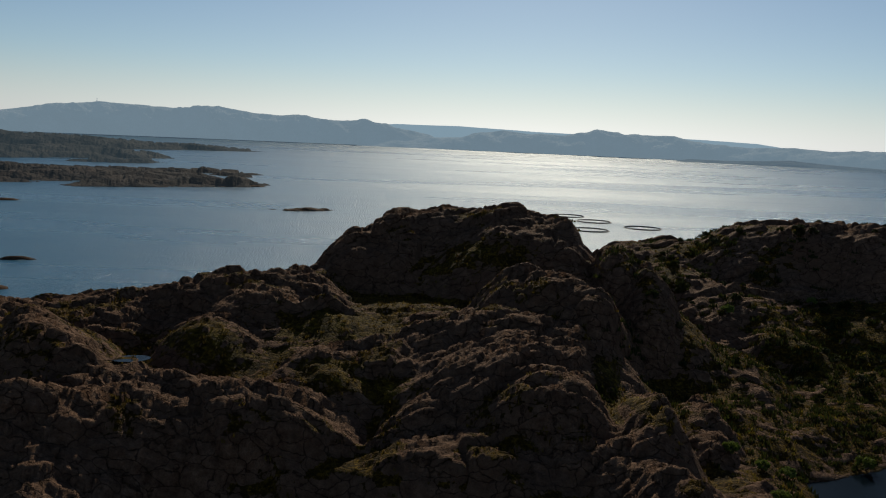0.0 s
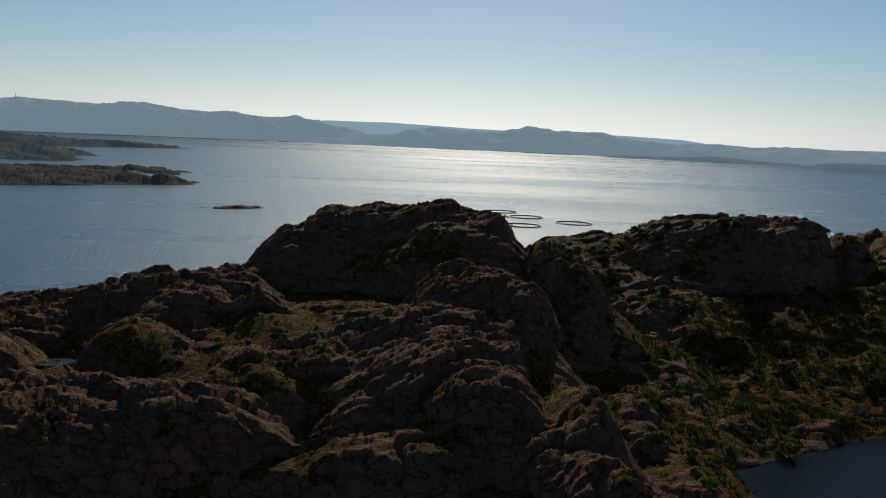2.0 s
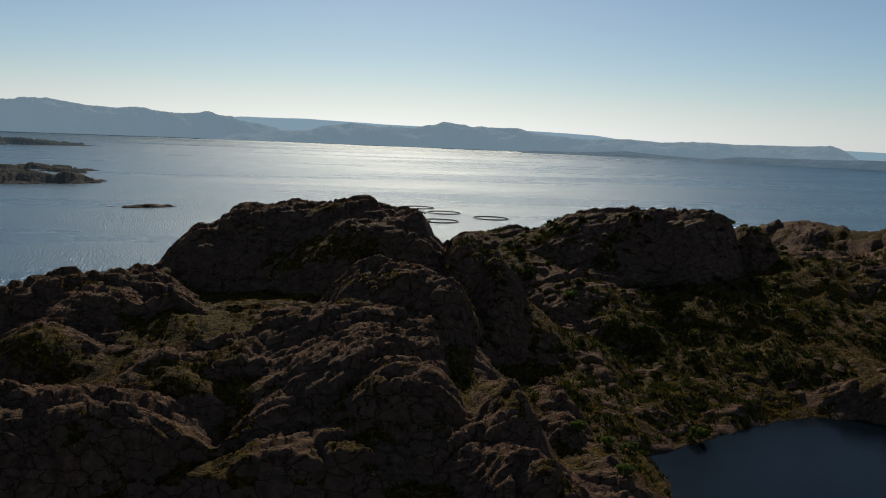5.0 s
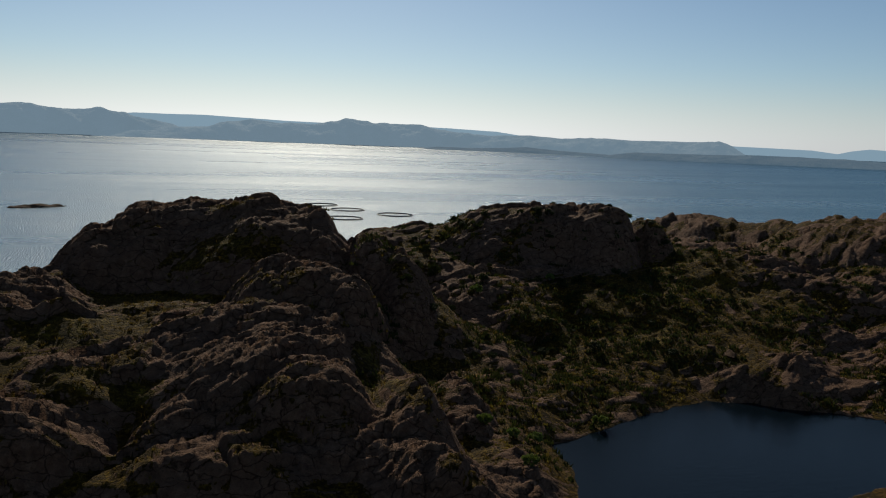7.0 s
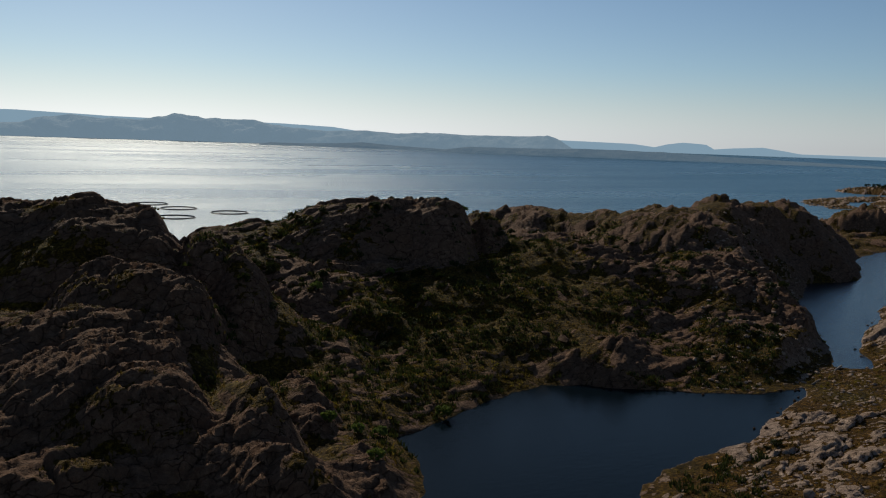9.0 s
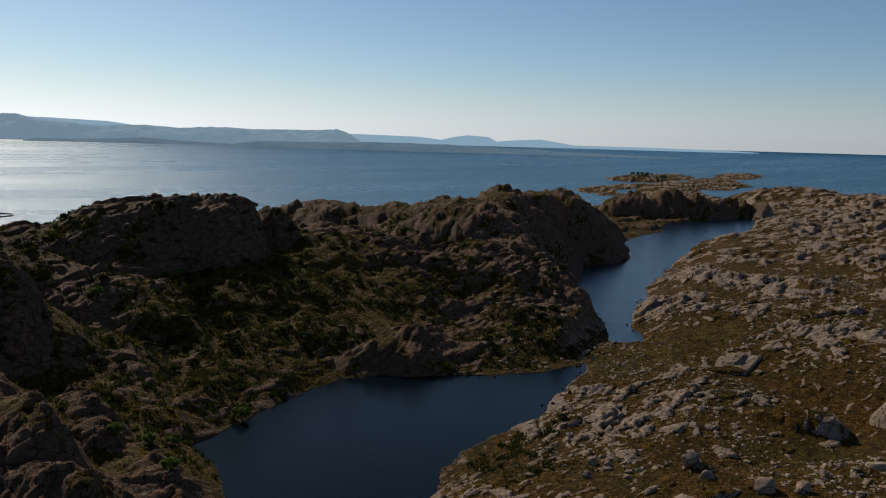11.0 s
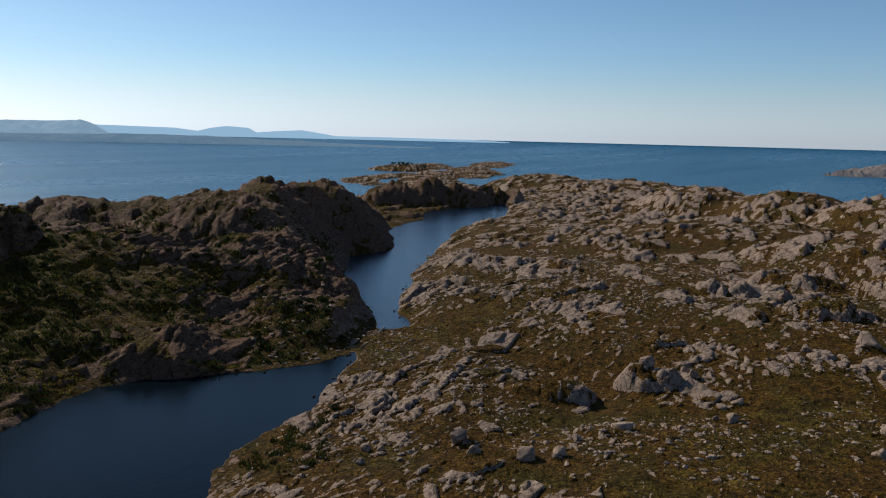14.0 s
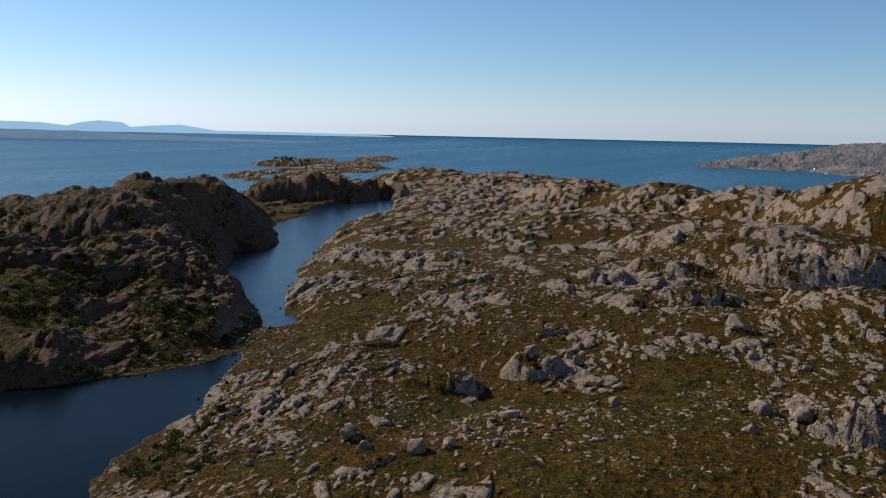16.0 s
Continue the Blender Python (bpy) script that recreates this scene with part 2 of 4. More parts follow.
SPURS += [
    (52, 205, 39.4, 12.6, 24, 14, 14, 2.0),
    (4, 192, 33.2, 30.4, 34, 1, 16, 2.0),
    (-5, 160, 22.7, 42.2, 40, -2, 14, 2.0),
    (-51, 200, 39.3, 35.3, 34, -14, 16, 2.0),
    (-32, 220, 42.7, 16.1, 16, -8, 8, 2.0),
    (-74, 197, 40.6, 27.7, 28, -21, 14, 2.0),
    (-87, 180, 43.5, 29.0, 30, -26, 16, 2.0),
    (-102, 212, 52.2, 20.1, 18, -26, 11, 2.2),
    (-60, 168, 28.0, 38.7, 40, -20, 16, 2.0),
]
LEFT_RIDGE = [
    (-53, 281, 53.1, 33.9, 30, -11, 14, 2.0),
    (-70, 273, 52.7, 22.3, 20, -14, 8, 2.0),
    (-32, 254, 47.6, 13.5, 16, -7, 12, 2.2),
    (-53, 256, 47.9, 19.0, 18, -12, 9, 2.0),
    (-95, 268, 47.0, 37.4, 30, -20, 11, 2.0),
    (-122, 252, 45.9, 33.2, 30, -26, 12, 2.0),
    (-140, 242, 44.5, 33.2, 30, -30, 12, 2.0),
    (-63, 237, 47.6, 14.5, 14, -15, 8, 2.0),
    (-91, 209, 46.7, 15.0, 14, -24, 8, 2.0),
]
MID_HILLS = [
    (135, 301, 18.6, 23.9, 24, 24, 9, 2.0),
    (141, 265, 17.6, 23.7, 16, 28, 7, 2.0),
    (107, 246, 16.5, 17.7, 16, 23, 7, 2.0),
    (272, 248, 19.1, 46.1, 34, 48, 16, 2.2),
    (235, 243, 14.4, 26.7, 20, 44, 10, 2.2),
    (196, 272, 14.1, 24.3, 18, 36, 5, 2.0),
    (170, 395, 67.2, 48.2, 34, 23, 34, 4.0),
    (144, 405, 66.5, 25.5, 30, 20, 10, 2.0),
    (192, 383, 67.8, 16.9, 26, 27, 12, 3.0),
    (112, 407, 57.8, 41.7, 40, 15, 24, 2.0),
    (89, 405, 55.0, 27.4, 30, 12, 20, 2.0),
]
MID_HILLS += [
    (222, 386, 63.0, 13.2, 18, 30, 14, 2.4),
    (98, 372, 49.8, 35.5, 34, 15, 16, 2.0),
    (119, 345, 43.6, 36.1, 36, 19, 16, 2.0),
    (130, 320, 38.4, 25.0, 28, 22, 14, 2.0),
    (100, 296, 32.7, 30.9, 34, 19, 14, 2.0),
    (126, 292, 24.2, 27.3, 24, 23, 12, 2.0),
    (77, 290, 42.6, 23.7, 30, 15, 16, 2.0),
    (150, 278, 17.2, 25.0, 18, 28, 9, 2.0),
    (88, 247, 23.8, 22.5, 26, 20, 14, 2.0),
]
FAR_HILLS = [
    (333, 499, 56.4, 49.8, 50, 34, 16, 2.2),
    (354, 472, 54.4, 31.1, 38, 37, 13, 2.2),
    (377, 467, 57.4, 31.6, 38, 39, 13, 2.2),
    (375, 416, 63.2, 55.4, 55, 42, 19, 2.0),
    (437, 439, 66.5, 24, 34, 45, 14, 2.2),
    (478, 455, 62.0, 44, 52, 46, 16, 2.0),
    (524, 464, 60.5, 40, 46, 48, 16, 2.0),
    (565, 474, 55.0, 32, 40, 50, 18, 2.2),
    (600, 492, 46.0, 30, 36, 51, 18, 2.2),
    (278, 416, 47.6, 49.4, 50, 34, 10, 2.0),
    (291, 336, 40.0, 40.5, 38, 41, 11, 2.2),
    (334, 345, 45.8, 54.4, 50, 44, 13, 2.0),
]
FAR_HILLS += [
    (381, 354, 49.9, 51.4, 50, 47, 16, 2.0),
    (318, 304, 34.8, 46.7, 50, 46, 13, 2.0),
    (287, 264, 28.0, 44.2, 42, 47, 14, 2.2),
    (283, 242, 25.7, 19.6, 30, 50, 16, 2.4),
    (250, 262, 20.1, 41.0, 32, 44, 10, 2.2),
    (239, 321, 29.8, 30.3, 25, 37, 5, 2.0),
    (369, 308, 37.9, 32.6, 38, 50, 16, 2.2),
    (221, 284, 18.5, 46.3, 38, 38, 7, 2.0),
]
MOOR = [
    (1397, 546, 28.0, 148.3, 200, 69, 25, 2.5),
    (1102, 327, 40.0, 83.4, 150, 73, 25, 2.5),
    (1520, 762, 25.9, 123.3, 200, 63, 25, 2.5),
    (1030, 202, 43.1, 83.1, 140, 79, 25, 2.5),
    (896, 82, 50.4, 77.1, 120, 85, 25, 2.5),
    (800, 15, 60.5, 52.7, 110, 89, 25, 2.5),
    (780, -26, 72.5, 56.6, 110, 92, 30, 2.5),
    (1087, 509, 16.8, 102.8, 150, 65, 16, 2.5),
    (728, 180, 32.9, 98.9, 110, 76, 14, 2.5),
    (618, 55, 41.3, 81.7, 90, 85, 14, 2.5),
    (606, 235, 21.6, 68.6, 90, 69, 12, 2.5),
]
MOOR += [
    (1087, 618, 13.1, 57.7, 60, 60, 14, 3.0),
    (1137, 728, 16.5, 89.0, 80, 57, 14, 3.0),
    (935, 669, 17.0, 45.5, 60, 54, 14, 3.0),
    (420, -9, 32.9, 30.5, 40, 91, 8, 3.0),
]
OUTCROPS = [
    (262, -2, 28.5, 13.0, 8, 91, 6, 2.4),
    (268, -11, 30.0, 8.8, 8, 92, 5, 2.4),
    (226, 93, 21.0, 12.1, 9, 68, 6, 2.6),
    (217, 81, 18.7, 6.1, 7, 70, 5, 2.6),
    (201, 33, 20.8, 12.1, 7, 81, 4, 2.4),
    (199, 16, 22.8, 9.2, 6, 85, 3, 2.4),
    (288, 103, 24.0, 11.1, 8, 70, 5, 2.6),
    (370, 42, 26.3, 11.0, 7, 84, 7, 3.0),
    (425, 65, 32.9, 19.8, 14, 81, 6, 2.4),
    (395, 90, 28.2, 16.0, 12, 77, 6, 2.4),
    (449, 122, 30.4, 21.5, 16, 75, 6, 2.4),
]
OUTCROPS += [
    (499, 29, 41.2, 29.7, 18, 87, 6, 2.4),
    (520, 2, 44.1, 24.0, 16, 90, 6, 2.4),
    (400, 4, 29.9, 23.7, 12, 89, 3, 2.4),
    (380, -13, 28.4, 17.5, 12, 92, 3, 2.4),
    (260, 129, 20.8, 11.5, 8, 64, 3, 2.4),
    (261, 148, 17.9, 9.9, 8, 61, 3, 2.4),
    (256, 166, 14.5, 8.0, 8, 57, 3, 2.4),
    (196, 121, 20.2, 6.8, 5, 58, 4, 2.6),
    (193, 98, 20.4, 6.4, 5, 63, 4, 2.6),
    (177, 120, 13.0, 11.3, 6, 56, 2, 2.4),
    (367, 159, 18.9, 18.5, 14, 67, 4, 2.4),
]
OUTCROPS += [
    (438, 219, 20.0, 22.6, 18, 64, 4, 2.4),
    (596, 232, 31.3, 38.0, 26, 69, 6, 2.4),
    (659, 203, 29.9, 27.3, 24, 73, 8, 2.6),
    (492, 91, 33.9, 23.1, 18, 80, 5, 2.4),
]

LAKE_LEVEL = 12.0
TARN = [(60, 140), (90, 180), (97, 191), (100, 206), (101, 222), (123, 230), (134, 235), (155, 246), (171, 253), (188, 247), (203, 236),
        (219, 225), (240, 217), (263, 215), (255, 208), (233, 197), (207, 183), (196, 178), (177, 176), (159, 173), (140, 159), (131, 153),
        (112, 130), (80, 110)]
LONG_LAKE = [(303, 232), (316, 222), (341, 250), (390, 280), (430, 304), (470, 327), (543, 361), (600, 389), (658, 421), (760, 455),
             (828, 464), (922, 511), (985, 548), (880, 551), (805, 552), (730, 503), (688, 498), (622, 467), (587, 437), (524, 388),
             (505, 390), (475, 392), (412, 343), (371, 300), (324, 252)]
# dark wooded knolls beyond the head of the long lake
LAKE_HEAD = [
    (842, 629, 38, 46, 40, 53, 18, 2.2), (885, 604, 41, 36, 36, 56, 20, 2.2), (920, 574, 37, 30, 32, 58, 20, 2.4),
    (960, 562, 38, 28, 30, 60, 20, 2.4), (990, 548, 34, 24, 28, 61, 20, 2.6),
]


# grassy hollows between the knolls: middle, half across, half along
MEADOWS = [(2, 287, 34, 12), (-72, 224, 26, 12), (-26, 246, 26, 7), (66, 240, 9, 30), (92, 300, 12, 22), (46, 222, 7, 22), (70, 200, 10, 9), (-20, 212, 16, 6),
           (170, 300, 45, 25), (230, 350, 30, 40), (270, 45, 45, 22), (215, 55, 22, 22), (330, 200, 50, 12)]
# rain pools: middle, half length, half width, bearing, and water level
POOL_SIZES = {(-78, 212): (3.2, 2.2, 70), (452, 20): (9.0, 3.5, 100)}
POOLS = {(-78, 212): 41.2, (452, 20): 28.5}


def dome(x, y, spec):
    cx, cy, top, across, along, bearing, drop, steep = spec
    c, s = math.cos(radians(bearing)), math.sin(radians(bearing))
    u, v = ((x - cx) * c - (y - cy) * s) / across, ((x - cx) * s + (y - cy) * c) / along
    q = np.sqrt(u * u + v * v)
    return top - drop * np.minimum(q, 40) ** steep


def sward_at(x, y):
    """How far a point lies in a grassy hollow, 0 to 1."""
    green = np.zeros(x.shape)
    for mx, my, across, along in MEADOWS:
        green = np.maximum(green, np.clip(1.5 - np.hypot((x - mx) / across, (y - my) / along), 0, 1))
    return green


def island(x, y):
    """Height and rockiness over the plan."""
    wx = x + 16 * (fractal(x, y, 40, 3, 5) - 0.5)
    wy = y + 16 * (fractal(x, y, 40, 9, 5) - 0.5)
    sx, sy = x + 9 * (fractal(x, y, 24, 3, 5) - 0.5), y + 9 * (fractal(x, y, 24, 9, 5) - 0.5)
    low = np.full(x.shape, -18.0)
    for spec in BROAD:
        low = smooth_max(low, dome(wx, wy, spec), 8.0)
    for spec in MOOR:
        low = smooth_max(low, dome(wx, wy, spec), 12.0)
    low = low + 5 * (fractal(x, y, 60, 21) - 0.5) * np.clip((low + 4) / 8, 0, 1)
    tarn, long_lake = inside(sx, sy, TARN), inside(sx, sy, LONG_LAKE)
    shore = np.minimum(tarn, long_lake)
    near = np.where(shore < 0, shore * 0.4, shore * 0.32)
    low = np.where(shore < 120, np.minimum(low, LAKE_LEVEL + near + np.maximum(shore - 60, 0) * 0.5), low)
    r, b = np.hypot(wx, wy), np.degrees(np.arctan2(wx, wy))
    bank = LAKE_LEVEL + 0.05 + np.interp(b, [0, 25, 28, 31], [0.5, 0.5, 0.16, 0.08]) * np.minimum(shore, np.interp(b, [25, 31], [14, 45]))
    low = np.where(shore > 0, np.maximum(low, bank - np.maximum(shore - 45, 0) * 0.12), low)
    z = low
    beyond = np.maximum(((wx - 300) * 325 - (wy - 250) * 630) / 709.0, 0)
    # the valley floor climbs from the tarn to the foot of the far knolls
    climb = np.interp(b, [16, 28, 38, 44], [0.29, 0.27, 0.17, 0.15])
    valley = np.minimum(14 + climb * (r - 283), np.interp(b, [20, 28, 36], [40, 42, 46]))
    z = smooth_max(z, valley - 2.5 * np.maximum(17 - b, 0) - 2.5 * np.maximum(b - 40, 0) - 0.3 * np.maximum(r - 470, 0), 4.0)
    for spec in MID_HILLS + FAR_HILLS:
        z = smooth_max(z, dome(wx * 0.7 + x * 0.3, wy * 0.7 + y * 0.3, spec) - 1.6 * beyond, 5.0)
    for spec in LAKE_HEAD:
        z = smooth_max(z, dome(wx, wy, spec), 4.0)
    head = np.clip((r - 880) / 40, 0, 1) * np.clip((62.5 - b) / 1.5, 0, 1) * np.clip((z - 16) / 6, 0, 1)
    crag = 0.75 * np.clip((z - low) / 6.0, 0, 1) * np.clip((fractal(x, y, 45, 61) - 0.40) * 5, 0, 1)
    hill = z
    knobs = 4.5 * (fractal(x, y, 9, 151, 3) - 0.5)
    for spec in OUTCROPS:
        z = smooth_max(z, dome(wx * 0.8 + x * 0.2, wy * 0.8 + y * 0.2, spec) - 3.8 + knobs, 1.2)
    for spec in CRAGS:
        z = smooth_max(z, dome(wx, wy, spec), 2.5)
    for spec in SPURS + LEFT_RIDGE:
        z = smooth_max(z, dome(wx, wy, spec), 6.0)
    # the near flank of the knolls drops as one steep wall
    edge = np.interp(b, [-40, -8, 5, 11, 16], [194, 194, 188, 172, 120])
    edge = edge + 16 * (fractal(x, y, 26, 141, 3) - 0.5)
    z = np.where(b < 40, np.minimum(z, np.maximum(37 - 1.0 * (edge - r), 10)), z)
    crag = np.maximum(crag, 0.8 * head)
    hills = np.clip((b - 16) / 4, 0, 1) * np.clip((np.where(r > 1000, 64, 57) - b) / 4, 0, 1) * np.clip((r - 240) / 60, 0, 1)
    hills = hills * np.where(b < 30, np.clip((375 - r) / 25, 0, 1), 1)
    z = z + hills * np.clip((z - LAKE_LEVEL - 3) / 15, 0, 1) * (14 * (fractal(x, y, 62, 181, 4) - 0.5) + 9 * np.abs(fractal(x, y, 26, 191, 3) - 0.5) + 7 * (fractal(x, y, 15, 211, 3) - 0.5) - 2.5)
    crag = np.maximum(crag, np.clip((z - hill) / 3.0, 0, 1) * np.where(beyond > 0, 0.35, 1.0))
    bank_rise = np.interp(r, [330, 420], [1.6, 0.9]) * np.where(r < 345, np.interp(b, [24, 27, 36, 40], [1, 0.3, 0.3, 1]), 1) * (0.45 + 1.1 * fractal(x, y, 42, 161, 4))
    z = np.minimum(z, LAKE_LEVEL - 0.2 + np.where(shore < 0, shore * 0.5, shore * bank_rise))
    # rock pillows of three sizes
    far = np.clip((np.hypot(x, y) - 350) / 700, 0, 1)
    land = np.clip((z + 1) / 6, 0, 1)
    west = np.clip(1 - beyond / 10, 0, 1) * np.clip((x - 60) / 40, 0, 1) * np.clip((y - 190) / 40, 0, 1)
    meadow = sward_at(wx, wy)
    crag = crag * (1 - 0.8 * meadow)
    rocky = np.clip(0.52 - 0.2 * west + crag * 0.45 + 0.42 * far + 1.6 * (fractal(x, y, 42, 33) - 0.5) - 0.45 * meadow, 0.05, 1)
    rocky = np.clip(rocky - 0.11 * (1 - west) * (y < 190) * np.clip((330 - np.hypot(x, y)) / 90, 0, 1), 0.1, 1)
    rise, bare = np.zeros(x.shape), np.zeros(x.shape)
    for size, amp, seed in ((23.0, 4.4, 101), (9.5, 2.7, 202), (4.0, 1.35, 303), (2.1, 0.8, 404)):
        high, joint, own = blocks(x, y, size, seed)
        fade = np.clip((size * 170 - r) / 100, 0, 1)
        amp = amp * (0.62 + 0.1 * crag + 0.75 * far if size > 5 else 0.85)
        lift_ = amp * (high + 0.10 + 0.12 * crag - (0.62 if size > 5 else 0.52) * (1 - rocky))
        floor = -0.32 * amp * crag
        lift_ = np.where(lift_ > 0, lift_ * (1.4 - 0.4 * far) + 0.14 * amp * np.minimum(lift_ / (0.06 * amp), 1) * (1 - crag), lift_)
        rise = rise + fade * np.maximum(lift_, floor)
        bare = np.maximum(bare, fade * np.clip((lift_ - floor) / (0.12 * amp), 0, 1) * np.clip(joint * 2.5, 0.15, 1))
    turf = np.clip((fractal(x, y, 14, 77, 4) - 0.53) * 9, 0, 1)
    rise = rise + (fractal(x, y, 3.2, 87, 2) - 0.5) * 0.9 * (1 - bare)
    bare = bare * (1 - 0.8 * turf) * (1 - 0.6 * meadow)
    damp = np.clip(np.minimum(shore, 8) / 8, 0, 1)
    z = z + rise * land * (0.25 + 0.75 * damp)
    z = np.where(shore < 0, np.minimum(z, LAKE_LEVEL + 0.35 * shore), z)
    for (px, py), (long, wide, bearing) in POOL_SIZES.items():
        c, s = math.cos(radians(bearing)), math.sin(radians(bearing))
        q = np.hypot(((wx - px) * s + (wy - py) * c) / long, ((wx - px) * c - (wy - py) * s) / wide)
        level = POOLS[(px, py)]
        z = np.where(q < 3, level + (z - level) * np.clip((q - 1.3) / 1.7, 0, 1) + np.where(q < 1.3, (q - 1) * 1.0, (0.3 * (3 - q) / 1.7)), z)
    # west of the lakes and on the lake-head knolls: scrub, and rock toned for shade
    lichen_shade = np.maximum(np.clip(1 - beyond / 15, 0, 1) * np.clip((y - 110 - 0.1 * x) / 40, 0, 1), head)
    return z, np.clip(bare, 0, 1), np.clip(lichen_shade + 0.35 * (fractal(x, y, 60, 71) - 0.5), 0, 1)


def sheet(name, xs, ys, zs, material, wrap=False):
    """A grid of points as one mesh."""
    rows, cols = xs.shape
    me = bpy.data.meshes.new(name)
    me.vertices.add(rows * cols)
    me.vertices.foreach_set("co", np.stack([xs, ys, zs], -1).astype(np.float32).ravel())
    i = np.arange(rows * cols).reshape(rows, cols)
    if wrap:
        i = np.concatenate([i, i[:, :1]], 1)
    quads = np.stack([i[:-1, :-1], i[:-1, 1:], i[1:, 1:], i[1:, :-1]], -1).reshape(-1, 4)
    me.loops.add(quads.size)
    me.loops.foreach_set("vertex_index", quads.ravel().astype(np.int32))
    me.polygons.add(len(quads))
    me.polygons.foreach_set("loop_start", np.arange(0, quads.size, 4, dtype=np.int32))
    me.polygons.foreach_set("use_smooth", np.ones(len(quads), bool))
    me.update(calc_edges=True)
    me.materials.append(material)
    return new(name, me)


bearings = np.concatenate([np.linspace(-30, 94, 1330, endpoint=False), np.linspace(94, 330, 90, endpoint=False)])
reach = np.concatenate([np.linspace(0.01, 128, 16, endpoint=False), np.linspace(128, 480, 460, endpoint=False),
                        np.geomspace(480, 2150, 260)])
RR, BB = np.meshgrid(reach, np.radians(bearings), indexing="ij")
GX, GY = RR * np.sin(BB), RR * np.cos(BB)
GZ, GROCK, GLICHEN_SHADE = island(GX, GY)
# turf does not hold on steep faces
steep = np.hypot(np.gradient(GZ, axis=0) / np.gradient(RR, axis=0), np.gradient(GZ, axis=1) / (RR * np.gradient(BB, axis=1)))
GROCK = np.maximum(GROCK, np.clip((steep - 0.75) / 0.5, 0, 1))
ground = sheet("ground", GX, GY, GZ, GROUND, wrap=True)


def attribute(ob, name, values):
    ob.data.attributes.new(name, "FLOAT", "POINT").data.foreach_set("value", values.astype(np.float32).ravel())


attribute(ground, "rock", GROCK)
attribute(ground, "lichen_shade", GLICHEN_SHADE)
attribute(ground, "sward", sward_at(GX, GY))
tagged(ground, "rounded bare granite knolls with brown heath between them", "ground", kind="structure")


# ---- water ----
def far_away(d):
    """True distance to distance and height in the built bay, which draws its far half closer and lets it rise to the horizon."""
    r = np.where(d < 1500, d, 1500 + 3350 * (1 - np.exp(-(np.maximum(d, 1500) - 1500) / 3350)))
    return r, 100.0 * (1 - r / d)


DD, SB = np.meshgrid(np.concatenate([[5.0, 200, 800], np.geomspace(1400, 20000, 60)]), np.radians(np.linspace(0, 360, 720, endpoint=False)), indexing="ij")
SR, SZ = far_away(DD)
sea = sheet("water", SR * np.sin(SB), SR * np.cos(SB), SZ, SEA, wrap=True)
tagged(sea, "wide blue fjord with small waves glittering in the sun", "sea", kind="structure")


def lake(ring, label, material):
    turn = sum(a[0] * b[1] - b[0] * a[1] for a, b in zip(ring, ring[1:] + ring[:1]))
    side = 5.0 if turn > 0 else -5.0
    bm = bmesh.new()
    vs = []
    for (px, py), (x, y), (nx, ny) in zip(ring[-1:] + ring[:-1], ring, ring[1:] + ring[:1]):
        out = Vector((ny - py, px - nx)).normalized() * side
        vs.append(bm.verts.new((x + out.x, y + out.y, LAKE_LEVEL)))
    bm.faces.new(vs)
    bmesh.ops.triangulate(bm, faces=bm.faces)
    me = bpy.data.meshes.new("lake")
    bm.to_mesh(me)
    me.materials.append(material)
    return tagged(new("water", me), label, "lake", kind="structure")


lake(TARN, "still dark tarn below the knolls", LAKE)
lake(LONG_LAKE, "long narrow blue lake between rock banks", WINDY_LAKE)


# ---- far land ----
# the last number is the share of glow that paints the haze on
HAZE_NEAR = haze_glow_material("hillside_haze_glow", (0.10, 0.095, 0.08), (0.19, 0.27, 0.35), 0.6)
HAZE_MID = haze_glow_material("hillside_more_haze_glow", (0.17, 0.165, 0.15), (0.36, 0.46, 0.55), 0.62)
HAZE_FAR = haze_glow_material("hillside_most_haze_glow", (0.08, 0.09, 0.10), (0.36, 0.47, 0.56), 0.92)


def range_of_hills(label, distance, skyline, material, depth=500.0, seed=1, rough=0.10):
    """A chain of hills on a far shore: (bearing, elevation in degrees) along its crest."""
    r, z0 = far_away(np.array(float(distance)))
    b = np.linspace(skyline[0][0], skyline[-1][0], int((skyline[-1][0] - skyline[0][0]) * 30) + 8)
    crest = np.interp(b, [p[0] for p in skyline], [p[1] for p in skyline])
    rows = 44
    f = np.linspace(0, 1, rows)[:, None] + 0 * b[None]
    rr = float(r) + depth * f
    bb = np.radians(b)[None] + 0 * f
    x, y = rr * np.sin(bb), rr * np.cos(bb)
    top = 100 + (float(r) + depth * 0.75) * np.tan(np.radians(crest)) - float(z0)
    shape = np.sin(np.clip(f / 0.75, 0, 1) * math.pi / 2) ** 0.8 * np.where(f > 0.75, 1 - (f - 0.75) * 2.5, 1)
    ripple = 1 + rough * 9 * (fractal(x, y, 130, seed, 5) - 0.5) * (1 - np.clip(f / 0.75, 0, 1) ** 5)
    crinkle = 1 + rough * 0.5 * (fractal(x, y, 60, seed + 9, 4) - 0.5)
    z = float(z0) - 4 + (top[None] + 4) * shape * ripple * crinkle
    ob = sheet("backdrop", x, y, z, material)
    return tagged(ob, label, "hills", kind="structure")


